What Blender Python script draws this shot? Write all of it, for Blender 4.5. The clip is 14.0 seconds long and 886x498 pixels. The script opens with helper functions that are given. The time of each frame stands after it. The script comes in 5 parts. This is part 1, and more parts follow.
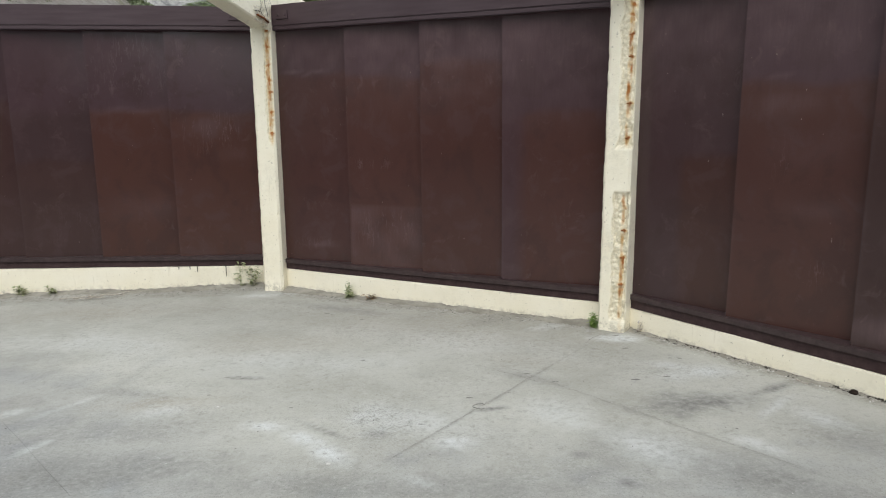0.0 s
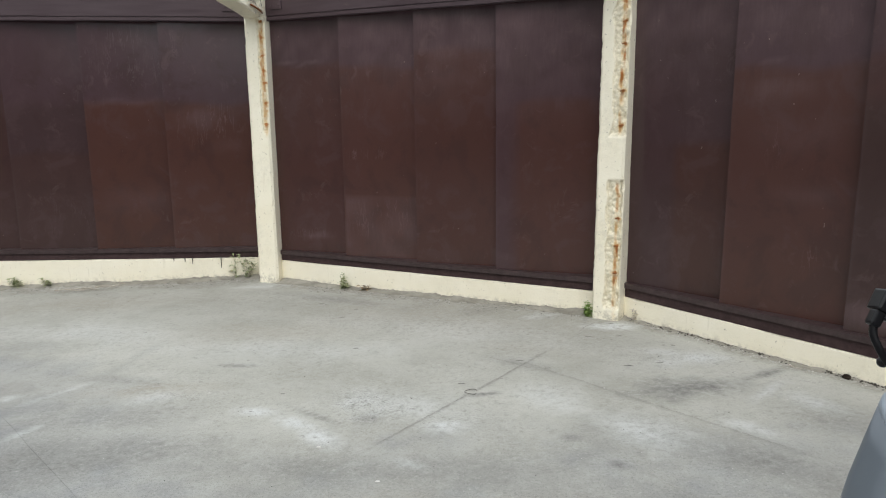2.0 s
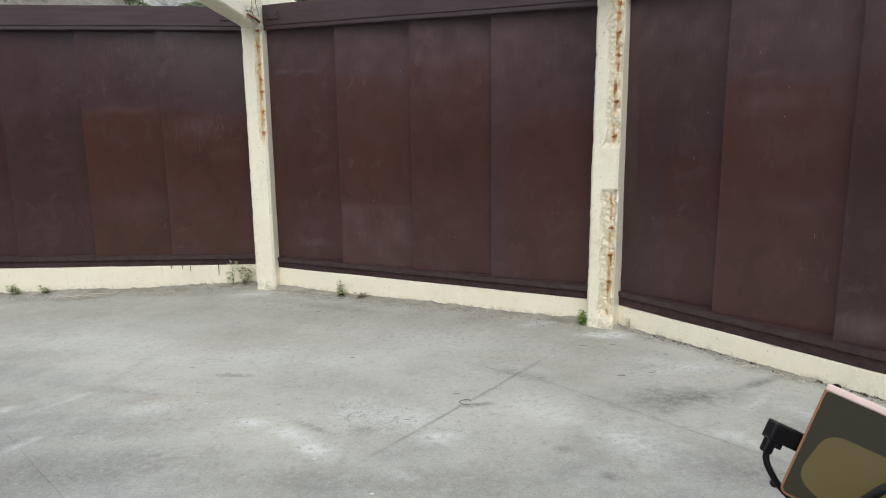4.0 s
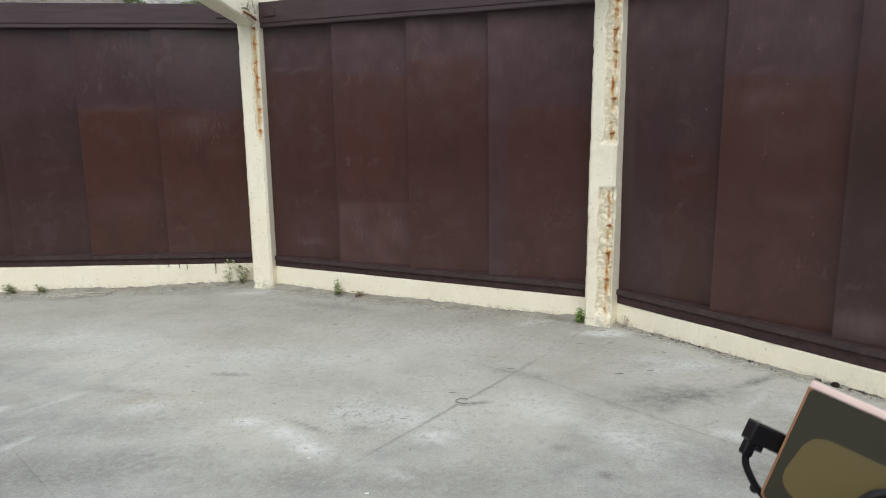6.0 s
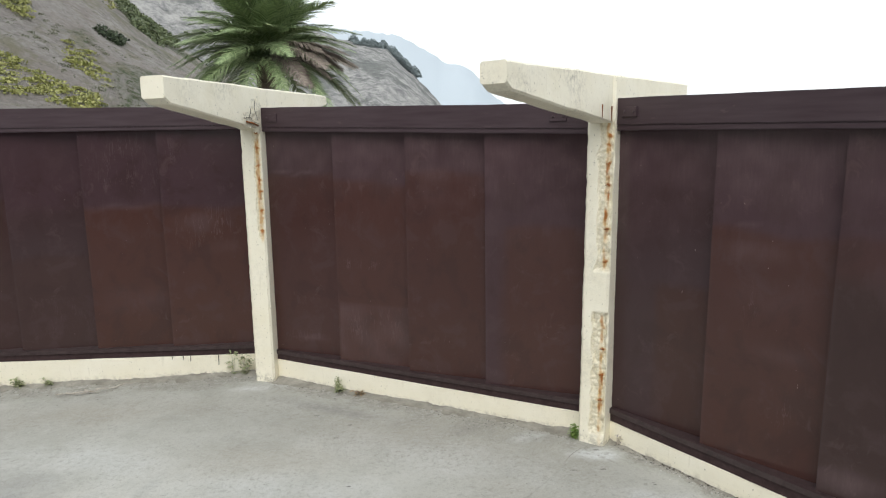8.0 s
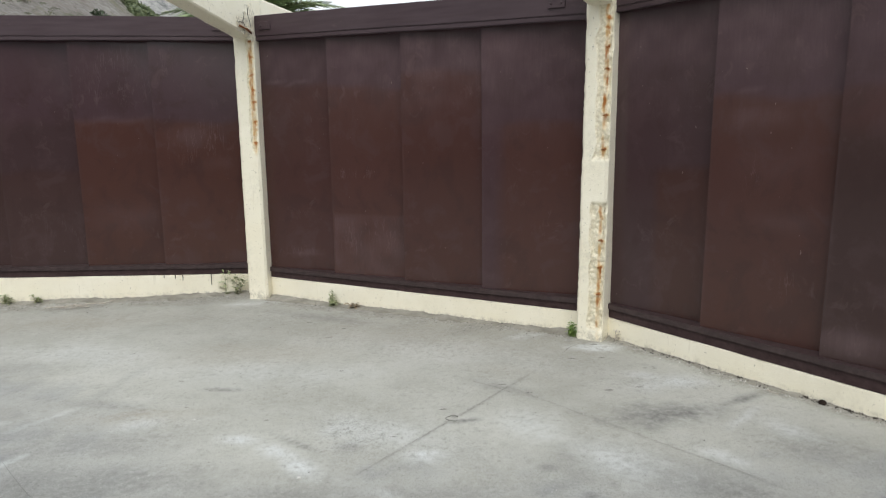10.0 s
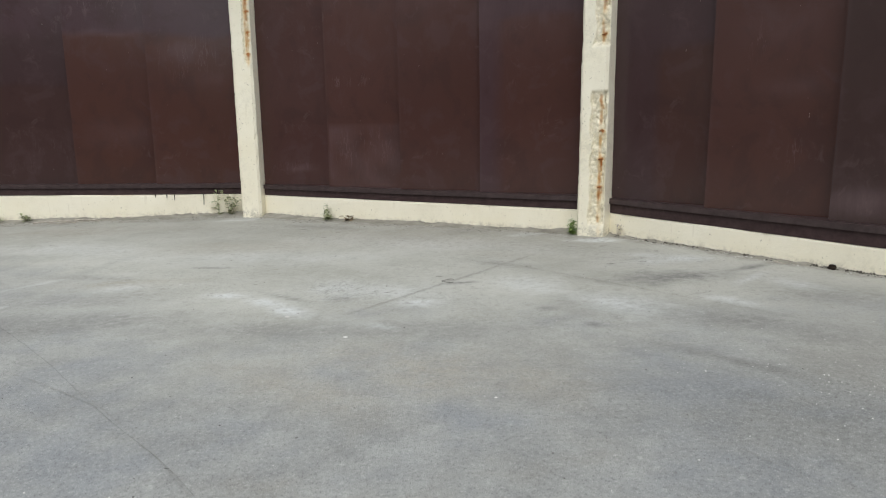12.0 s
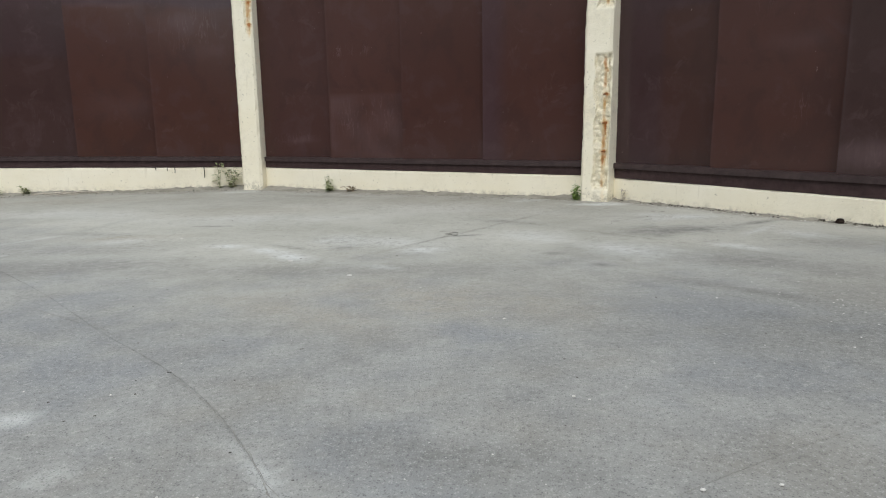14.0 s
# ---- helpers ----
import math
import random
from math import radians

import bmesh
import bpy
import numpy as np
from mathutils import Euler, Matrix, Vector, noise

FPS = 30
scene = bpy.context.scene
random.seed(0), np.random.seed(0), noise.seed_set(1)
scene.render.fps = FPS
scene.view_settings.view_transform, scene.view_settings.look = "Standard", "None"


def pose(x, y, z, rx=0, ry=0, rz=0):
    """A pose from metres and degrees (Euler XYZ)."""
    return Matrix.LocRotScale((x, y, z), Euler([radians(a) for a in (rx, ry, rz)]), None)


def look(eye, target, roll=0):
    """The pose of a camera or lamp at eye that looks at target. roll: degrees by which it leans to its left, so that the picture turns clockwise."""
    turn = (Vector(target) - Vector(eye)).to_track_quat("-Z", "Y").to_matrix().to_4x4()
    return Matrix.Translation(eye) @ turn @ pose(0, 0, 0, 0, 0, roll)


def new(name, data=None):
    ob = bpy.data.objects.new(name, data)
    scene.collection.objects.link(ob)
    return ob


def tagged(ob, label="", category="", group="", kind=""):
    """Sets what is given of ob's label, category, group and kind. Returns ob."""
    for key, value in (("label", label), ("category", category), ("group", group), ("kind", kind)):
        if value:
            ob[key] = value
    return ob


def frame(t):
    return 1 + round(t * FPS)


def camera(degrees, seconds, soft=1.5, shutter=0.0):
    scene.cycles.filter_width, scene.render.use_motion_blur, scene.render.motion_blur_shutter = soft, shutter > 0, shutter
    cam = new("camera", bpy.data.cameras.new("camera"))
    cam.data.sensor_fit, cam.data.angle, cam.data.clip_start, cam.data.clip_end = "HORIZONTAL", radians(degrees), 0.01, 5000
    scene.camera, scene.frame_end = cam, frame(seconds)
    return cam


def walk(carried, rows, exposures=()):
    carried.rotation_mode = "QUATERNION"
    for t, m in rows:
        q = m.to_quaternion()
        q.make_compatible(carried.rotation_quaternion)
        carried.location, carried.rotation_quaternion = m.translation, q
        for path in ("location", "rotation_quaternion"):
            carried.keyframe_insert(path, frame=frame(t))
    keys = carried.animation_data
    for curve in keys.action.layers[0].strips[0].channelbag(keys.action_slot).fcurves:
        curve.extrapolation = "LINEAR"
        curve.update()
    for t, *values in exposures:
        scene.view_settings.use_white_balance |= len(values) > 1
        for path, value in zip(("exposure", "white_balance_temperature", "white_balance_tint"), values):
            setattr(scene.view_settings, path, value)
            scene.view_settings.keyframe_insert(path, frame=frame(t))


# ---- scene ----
cam = camera(64.0, 14.0, soft=1.1, shutter=0.4)
PATH = [
    (0, (0.0016, 0.0002, 1.4988), (0.0016, 1.9724, 1.1665), -0.89),
    (0.5, (0.0226, 0.0007, 1.5009), (0.0194, 1.9727, 1.1675), -0.95),
    (1, (0.0417, -0.0029, 1.4685), (0.0387, 1.9690, 1.1341), -1.01),
    (1.5, (0.0528, -0.0005, 1.4545), (0.0508, 1.9717, 1.1222), -1.05),
    (2, (0.0479, -0.0042, 1.4237), (0.0474, 1.9674, 1.0880), -1.04),
    (4.3, (0.0743, -0.0381, 1.4947), (0.0784, 1.9339, 1.1612), -1.06),
    (4.5, (0.0767, -0.0349, 1.4639), (0.0795, 1.9369, 1.1291), -1.07),
    (5, (0.0821, -0.0277, 1.4581), (0.0851, 1.9439, 1.1223), -1.10),
    (5.5, (0.0878, -0.0202, 1.4698), (0.0917, 1.9514, 1.1342), -1.12),
    (6, (0.0903, -0.0127, 1.4814), (0.0948, 1.9587, 1.1446), -1.15),
    (6.5, (0.1034, -0.0215, 1.5495), (0.1087, 1.9497, 1.2113), -1.13),
    (7, (0.1132, -0.0072, 1.5788), (0.1191, 1.9645, 1.2432), -1.14),
    (7.5, (0.1482, 0.0097, 1.9445), (0.1477, 1.9818, 1.6111), -1.20),
    (7.7, (0.1391, 0.0044, 2.2023), (0.1394, 1.9765, 1.8697), -1.22),
    (8.3, (0.1365, -0.0057, 2.4200), (0.1390, 1.9666, 2.0883), -1.13),
    (8.9, (0.1340, -0.0157, 2.2000), (0.1386, 1.9567, 1.8692), -1.04),
    (9.8, (0.1302, -0.0308, 1.6566), (0.1380, 1.9419, 1.3272), -0.91),
    (10, (0.1404, -0.0351, 1.5805), (0.1466, 1.9371, 1.2480), -1.03),
    (10.5, (0.1445, -0.0312, 1.3552), (0.1509, 1.9404, 1.0189), -1.08),
    (11, (0.1478, -0.0256, 1.1090), (0.1548, 1.9451, 0.7684), -1.17),
    (11.5, (0.1541, -0.0197, 0.9431), (0.1615, 1.9505, 0.5994), -1.14),
    (12, (0.1489, -0.0169, 0.8275), (0.1555, 1.9529, 0.4813), -1.19),
    (12.5, (0.1407, -0.0115, 0.7340), (0.1474, 1.9582, 0.3873), -1.17),
    (13, (0.1306, -0.0124, 0.6605), (0.1378, 1.9569, 0.3118), -1.17),
    (13.5, (0.1256, -0.0177, 0.6133), (0.1328, 1.9514, 0.2633), -1.20),
    (14, (0.1211, -0.0189, 0.5830), (0.1284, 1.9502, 0.2327), -1.21),
]

walk(cam, [(t, look(eye, target, roll)) for t, eye, target, roll in PATH],
     [(0, 0.53), (9.8, 0.53), (11.5, 0.46), (14, 0.40)])

# ---------------------------------------------------------------- light: a bright overcast sky
world = bpy.data.worlds.new("overcast_sky")
scene.world = world
world.use_nodes = True
wn, wl = world.node_tree.nodes, world.node_tree.links
wn.clear()
sky = wn.new("ShaderNodeTexSky")
sky.sky_type = "NISHITA"
sky.sun_disc = False
sky.sun_elevation = radians(45)
sky.sun_rotation = radians(185)
sky_level = wn.new("ShaderNodeVectorMath")
sky_level.operation = "SCALE"
sky_level.inputs["Scale"].default_value = 0.12
cloud = wn.new("ShaderNodeMix")
cloud.data_type = "RGBA"
cloud.inputs["Factor"].default_value = 0.84
cloud.inputs["B"].default_value = (0.955, 0.99, 1.012, 1)
wbg = wn.new("ShaderNodeBackground")
wbg.inputs["Strength"].default_value = 0.92
wout = wn.new("ShaderNodeOutputWorld")
wl.new(sky.outputs[0], sky_level.inputs[0])
wl.new(sky_level.outputs[0], cloud.inputs["A"])
wl.new(cloud.outputs["Result"], wbg.inputs["Color"])
wl.new(wbg.outputs[0], wout.inputs["Surface"])
sun_data = bpy.data.lights.new("sun", "SUN")
sun_data.energy, sun_data.angle, sun_data.color = 1.0, radians(45), (1.0, 0.975, 0.94)
sun = new("sun", sun_data)
sun.matrix_world = look((0, 0, 24), (2.2, 24, 0))


# ---------------------------------------------------------------- material helpers
def srgb(r, g, b):
    return tuple(((c / 255 + 0.055) / 1.055) ** 2.4 if c > 10 else c / 255 / 12.92 for c in (r, g, b)) + (1,)


class Mat:
    """A node material with short calls for the usual nodes."""

    def __init__(self, name, roughness=0.6, metallic=0.0, specular=0.5):
        self.m = bpy.data.materials.new(name)
        self.m.use_nodes = True
        self.n, self.l = self.m.node_tree.nodes, self.m.node_tree.links
        self.b = self.n["Principled BSDF"]
        self.b.inputs["Roughness"].default_value = roughness
        self.b.inputs["Metallic"].default_value = metallic
        self.b.inputs["Specular IOR Level"].default_value = specular
        self.co = self.n.new("ShaderNodeTexCoord").outputs["Object"]

    def noise(self, scale, detail=4, rough=0.55, stretch=None, distortion=0.0, co=None):
        v = co or self.co
        if stretch:
            mp = self.n.new("ShaderNodeMapping")
            mp.inputs["Scale"].default_value = stretch
            self.l.new(v, mp.inputs["Vector"])
            v = mp.outputs[0]
        t = self.n.new("ShaderNodeTexNoise")
        t.inputs["Scale"].default_value, t.inputs["Detail"].default_value = scale, detail
        t.inputs["Roughness"].default_value, t.inputs["Distortion"].default_value = rough, distortion
        self.l.new(v, t.inputs["Vector"])
        return t.outputs["Fac"]

    def voronoi(self, scale, feature="F1"):
        t = self.n.new("ShaderNodeTexVoronoi")
        t.feature = feature
        t.inputs["Scale"].default_value = scale
        self.l.new(self.co, t.inputs["Vector"])
        return t.outputs["Distance"]

    def span(self, value, a, b, lo=0.0, hi=1.0):
        r = self.n.new("ShaderNodeMapRange")
        for key, v in zip(("From Min", "From Max", "To Min", "To Max"), (a, b, lo, hi)):
            r.inputs[key].default_value = v
        self.l.new(value, r.inputs["Value"])
        return r.outputs[0]

    def math(self, op, a, b=0.0):
        m = self.n.new("ShaderNodeMath")
        m.operation = op
        for k, v in enumerate((a, b)):
            if isinstance(v, (int, float)):
                m.inputs[k].default_value = v
            else:
                self.l.new(v, m.inputs[k])
        return m.outputs[0]

    def mix(self, f, a, b, blend="MIX"):
        m = self.n.new("ShaderNodeMix")
        m.data_type, m.blend_type = "RGBA", blend
        for key, v in (("Factor", f), ("A", a), ("B", b)):
            if isinstance(v, (int, float, tuple)):
                m.inputs[key].default_value = v
            else:
                self.l.new(v, m.inputs[key])
        return m.outputs["Result"]

    def attr(self, name):
        a = self.n.new("ShaderNodeAttribute")
        a.attribute_name = name
        return a.outputs["Fac"]

    def random(self):
        return self.n.new("ShaderNodeObjectInfo").outputs["Random"]

    def island(self):
        return self.n.new("ShaderNodeNewGeometry").outputs["Random Per Island"]

    def bump(self, height, strength=0.3, distance=0.01):
        b = self.n.new("ShaderNodeBump")
        b.inputs["Strength"].default_value, b.inputs["Distance"].default_value = strength, distance
        self.l.new(height, b.inputs["Height"])
        self.l.new(b.outputs[0], self.b.inputs["Normal"])
        return self

    def set(self, key, value):
        if isinstance(value, (int, float, tuple)):
            self.b.inputs[key].default_value = value
        else:
            self.l.new(value, self.b.inputs[key])
        return self


# painted plywood boards: dark red-brown, satin, with touch-up patches and scuffs
def board_paint():
    m = Mat("brown_board_paint", 0.20, specular=0.42)
    grey = m.mix(m.random(), (0.0500, 0.0285, 0.0335, 1), (0.0590, 0.0342, 0.0415, 1))
    red = m.mix(m.random(), (0.0625, 0.0232, 0.0142, 1), (0.0700, 0.0268, 0.0168, 1))
    cloud = m.span(m.noise(1.7, 1.5, 0.4, (1, 1, 0.7)), 0.0, 1.0)
    mottle = m.span(m.noise(7, 3, 0.5, (1, 1, 0.6)), 0.0, 1.0)
    amount = m.math("MULTIPLY", m.attr("patch"), m.span(cloud, 0, 1, 0.70, 1.0))
    base = m.mix(amount, grey, red)
    base = m.mix(m.math("MULTIPLY", cloud, 0.30), base, (0.048, 0.0245, 0.0222, 1))
    base = m.mix(m.math("MULTIPLY", mottle, 0.34), base, (0.040, 0.0205, 0.0188, 1))
    # an older, browner coat on some boards
    base = m.mix(m.attr("old_coat"), base, (0.0375, 0.0225, 0.0205, 1))
    # rag and roller blotches, some browner, some greyer
    blotch = m.noise(3.4, 7, 0.62, (1, 1, 0.85), 0.4)
    base = m.mix(m.span(blotch, 0.53, 0.62, 0.0, 0.38), base, (0.036, 0.0190, 0.0175, 1))
    base = m.mix(m.span(blotch, 0.46, 0.38, 0.0, 0.30), base, (0.070, 0.0420, 0.0430, 1))
    rub = m.noise(8, 6, 0.68, (1, 1, 0.8), 0.9)
    base = m.mix(m.math("MULTIPLY", m.span(rub, 0.57, 0.66), m.span(m.noise(1.3, 3), 0.45, 0.60, 0.0, 0.30)), base, (0.105, 0.066, 0.064, 1))
    # soft pale smears and sky sheen put into the colour, then fine scratches where the paint has been rubbed
    pale = m.attr("pale")
    grain = m.span(m.noise(60, 4, 0.7, (1, 1, 0.12), 0.6), 0.40, 0.66)
    base = m.mix(m.math("MULTIPLY", pale, m.span(grain, 0, 1, 0.60, 0.80)), base, (0.150, 0.102, 0.107, 1))
    curl = m.noise(26, 3, 0.6, (1, 1, 0.16), 1.0)
    line = m.math("MULTIPLY", m.span(curl, 0.535, 0.55), m.span(curl, 0.585, 0.565))
    base = m.mix(m.math("MULTIPLY", m.math("MULTIPLY", m.attr("scratch"), line), m.span(m.noise(5, 2), 0.4, 0.6, 0.05, 0.6)), base, (0.14, 0.095, 0.095, 1))
    nick = m.span(m.noise(48, 2, 0.5, (1, 1, 0.5)), 0.765, 0.79)
    base = m.mix(m.math("MULTIPLY", nick, 0.5), base, (0.25, 0.19, 0.17, 1))
    m.set("Base Color", base)
    m.bump(grain, 0.04, 0.003)
    return m.m


def rail_paint():
    m = Mat("dark_timber_paint", 0.45, specular=0.35)
    g = m.noise(4, 6, 0.6, (0.6, 5, 7))
    base = m.mix(m.span(g, 0.25, 0.75), (0.042, 0.0255, 0.0300, 1), (0.068, 0.0455, 0.0520, 1))
    worn = m.span(m.noise(14, 6, 0.75, (0.5, 2, 2)), 0.62, 0.74)
    m.set("Base Color", m.mix(m.math("MULTIPLY", worn, 0.55), base, (0.15, 0.105, 0.100, 1)))
    m.set("Roughness", m.span(g, 0.3, 0.7, 0.36, 0.55))
    m.bump(g, 0.14, 0.006)
    return m.m


def cream_paint():
    m = Mat("cream_masonry_paint", 0.55, specular=0.4)
    base = m.mix(m.span(m.noise(2.2, 5), 0.3, 0.7), (0.850, 0.795, 0.625, 1), (0.890, 0.847, 0.703, 1))
    grime = m.span(m.noise(11, 8, 0.75), 0.53, 0.74)
    base = m.mix(m.math("MULTIPLY", grime, 0.24), base, (0.60, 0.54, 0.39, 1))
    speck = m.span(m.noise(46, 4, 0.6), 0.645, 0.69)
    base = m.mix(m.math("MULTIPLY", speck, 0.55), base, (0.24, 0.21, 0.15, 1))
    dirt = m.attr("dirt")
    base = m.mix(m.math("MULTIPLY", dirt, m.span(m.noise(24, 7, 0.78), 0.46, 0.60)), base, (0.26, 0.235, 0.18, 1))
    drip = m.math("MULTIPLY", m.span(m.noise(16, 5, 0.7, (1, 1, 0.10)), 0.60, 0.72), m.span(m.noise(2.3, 3), 0.48, 0.60))
    base = m.mix(m.math("MULTIPLY", drip, 0.35), base, (0.46, 0.40, 0.27, 1))
    # spalls: bare concrete tone, with the shading inside them put into the colour
    bare = m.math("MULTIPLY", m.attr("bare"), m.span(m.noise(45, 6, 0.75), 0.36, 0.62))
    base = m.mix(m.math("MULTIPLY", bare, 0.72), base, (0.57, 0.50, 0.33, 1))
    rust = m.attr("rust")
    rn = m.span(m.noise(38, 6, 0.7, (1, 1, 0.35)), 0.22, 0.46)
    ochre = m.math("MULTIPLY", m.span(rust, 0.08, 0.5), m.span(m.noise(17, 5, 0.7), 0.30, 0.62))
    base = m.mix(m.math("MULTIPLY", ochre, 0.75), base, (0.64, 0.40, 0.12, 1))
    base = m.mix(m.math("MULTIPLY", m.span(rust, 0.38, 0.75), rn), base, (0.35, 0.125, 0.022, 1))
    m.set("Base Color", base)
    h = m.math("ADD", m.noise(55, 5, 0.65), m.math("MULTIPLY", m.noise(9, 4), 0.8))
    m.bump(h, 0.35, 0.006)
    return m.m


def concrete_mat():
    m = Mat("worn_concrete", 0.85, specular=0.25)
    worn = m.attr("worn")
    g1 = m.noise(0.8, 5, 0.55)
    g2 = m.noise(4.6, 10, 0.74)
    g3 = m.noise(230, 3, 0.6)
    g4 = m.noise(11, 10, 0.78)
    g5 = m.noise(34, 6, 0.75)
    g6 = m.noise(24, 5, 0.66, distortion=0.5)
    g7 = m.noise(60, 3, 0.6)
    flake = m.span(g6, 0.42, 0.56)
    scaly = m.math("MAXIMUM", m.attr("grit"), m.math("MAXIMUM", m.math("MULTIPLY", m.attr("light"), 0.6), m.math("MULTIPLY", m.attr("soil"), 0.9)))
    scaly = m.math("MULTIPLY", m.math("MULTIPLY", m.span(scaly, 0, 1, 0.46, 1.0), m.span(m.noise(1.9, 4, 0.6), 0.38, 0.60, 0.45, 1.0)), m.span(worn, 0, 1, 1.0, 0.25))
    base = m.mix(m.span(g1, 0.38, 0.62), (0.378, 0.374, 0.328, 1), (0.483, 0.480, 0.431, 1))
    base = m.mix(m.math("MULTIPLY", m.span(g2, 0.50, 0.62), 0.22), base, (0.52, 0.522, 0.495, 1))
    base = m.mix(m.math("MULTIPLY", m.span(g2, 0.47, 0.36), 0.22), base, (0.255, 0.252, 0.232, 1))
    base = m.mix(m.math("MULTIPLY", worn, 0.75), base, m.mix(m.span(g2, 0.40, 0.60), (0.198, 0.204, 0.206, 1), (0.290, 0.297, 0.292, 1)))
    tint = m.noise(1.5, 5, 0.6)
    base = m.mix(m.math("MULTIPLY", worn, m.span(tint, 0.50, 0.62, 0.0, 0.55)), base, (0.215, 0.232, 0.255, 1))
    base = m.mix(m.math("MULTIPLY", worn, m.span(tint, 0.47, 0.36, 0.0, 0.50)), base, (0.290, 0.277, 0.242, 1))
    base = m.mix(m.math("MULTIPLY", m.attr("warm"), m.span(g4, 0.38, 0.58, 0.35, 0.90)), base, (0.345, 0.315, 0.255, 1))
    base = m.mix(m.math("MULTIPLY", m.attr("dark"), m.span(flake, 0, 1, 1.0, 0.72)), base, (0.170, 0.170, 0.160, 1))
    base = m.mix(m.math("MULTIPLY", m.attr("light"), m.span(flake, 0, 1, 0.55, 0.95)), base, (0.655, 0.680, 0.672, 1))
    base = m.mix(m.math("MULTIPLY", m.attr("soil"), m.span(g4, 0.36, 0.60, 0.95, 0.35)), base, m.mix(m.span(g5, 0.38, 0.62), (0.160, 0.149, 0.122, 1), (0.310, 0.291, 0.248, 1)))
    base = m.mix(m.math("MULTIPLY", m.span(g4, 0.58, 0.68), 0.30), base, (0.18, 0.174, 0.155, 1))
    base = m.mix(m.math("MULTIPLY", m.span(g5, 0.58, 0.68), 0.40), base, (0.15, 0.147, 0.135, 1))
    base = m.mix(m.math("MULTIPLY", m.span(g5, 0.42, 0.33), 0.35), base, (0.56, 0.555, 0.52, 1))
    base = m.mix(m.math("MULTIPLY", scaly, m.span(g6, 0.56, 0.61, 0.0, 0.40)), base, (0.57, 0.57, 0.545, 1))
    base = m.mix(m.math("MULTIPLY", scaly, m.span(g6, 0.43, 0.38, 0.0, 0.50)), base, (0.17, 0.166, 0.15, 1))
    base = m.mix(m.math("MULTIPLY", scaly, m.span(g7, 0.60, 0.65, 0.0, 0.55)), base, (0.14, 0.137, 0.125, 1))
    base = m.mix(m.math("MULTIPLY", scaly, m.span(g7, 0.40, 0.35, 0.0, 0.45)), base, (0.62, 0.615, 0.59, 1))
    # worn surface: the stones of the mix show as light and dark specks
    fleck = m.span(m.noise(75, 2, 0.5), 0.42, 0.58)
    specks = m.math("MULTIPLY", m.span(m.voronoi(200), 0.18, 0.50, 0.66, 0.0), m.span(m.math("MAXIMUM", worn, m.attr("grit")), 0, 1, 0.40, 1.0))
    crumb = m.math("MULTIPLY", m.attr("grit"), m.span(m.noise(70, 4, 0.7), 0.56, 0.64, 0.0, 0.7))
    base = m.mix(crumb, base, (0.12, 0.117, 0.105, 1))
    base = m.mix(specks, base, m.mix(fleck, (0.10, 0.10, 0.105, 1), (0.44, 0.436, 0.42, 1)))
    base = m.mix(m.math("MULTIPLY", m.span(g3, 0.60, 0.70, 0.0, 0.5), m.span(worn, 0, 1, 0.45, 1.0)), base, (0.09, 0.09, 0.09, 1))
    # grime caught in the joints, broken up along their length
    base = m.mix(m.math("MULTIPLY", m.attr("seam"), m.span(m.noise(7, 6, 0.7), 0.42, 0.62, 0.02, 0.40)), base, (0.175, 0.172, 0.158, 1))
    m.set("Base Color", base)
    h = m.math("ADD", m.math("MULTIPLY", g3, m.span(worn, 0, 1, 0.4, 1.2)), m.math("ADD", m.math("MULTIPLY", g4, 0.8), m.math("MULTIPLY", g5, 0.5)))
    m.bump(h, 0.45, 0.005)
    return m.m


def plain(name, a, b, scale=20, rough=0.7, bump=0.2, metallic=0.0, specular=0.5):
    m = Mat(name, rough, metallic, specular)
    g = m.noise(scale, 5, 0.65)
    m.set("Base Color", m.mix(m.span(g, 0.35, 0.65), a, b))
    if bump:
        m.bump(g, bump, 0.005)
    return m.m


MAT_BEAD = plain("worn_bead_paint", (0.030, 0.0175, 0.0178, 1), (0.056, 0.0365, 0.0365, 1), 22, 0.34, 0.2, 0.0, 0.5)
MAT_SILL = plain("dark_sill_paint", (0.034, 0.0195, 0.0195, 1), (0.062, 0.0385, 0.039, 1), 14, 0.5, 0.15, 0.0, 0.2)
MAT_BOARD, MAT_RAIL, MAT_CREAM, MAT_CONCRETE = board_paint(), rail_paint(), cream_paint(), concrete_mat()
MAT_SOIL_LINE = plain("dark_soil", (0.03, 0.026, 0.021, 1), (0.09, 0.08, 0.068, 1), 60, 0.95, 0.2, 0.0, 0.1)
MAT_RUST = plain("rusted_steel", (0.10, 0.030, 0.010, 1), (0.30, 0.105, 0.026, 1), 90, 0.9, 0.5)


# ---------------------------------------------------------------- mesh helpers
def part(name, bm, material, parent=None, label="", smooth=False):
    """Links a bmesh as one mesh object, under a thing where one is given."""
    me = bpy.data.meshes.new(name)
    bm.normal_update()
    bm.to_mesh(me)
    bm.free()
    if material:
        me.materials.append(material)
    if smooth:
        me.polygons.foreach_set("use_smooth", [True] * len(me.polygons))
    ob = new(name, me)
    if parent:
        ob.parent = parent
    if label:
        ob["label"] = label
    return ob


def thing(name, m=None, label="", category="", group="", kind=""):
    ob = new(name)
    ob.empty_display_size = 0.1
    if m is not None:
        ob.matrix_basis = m
    return tagged(ob, label, category, group, kind)


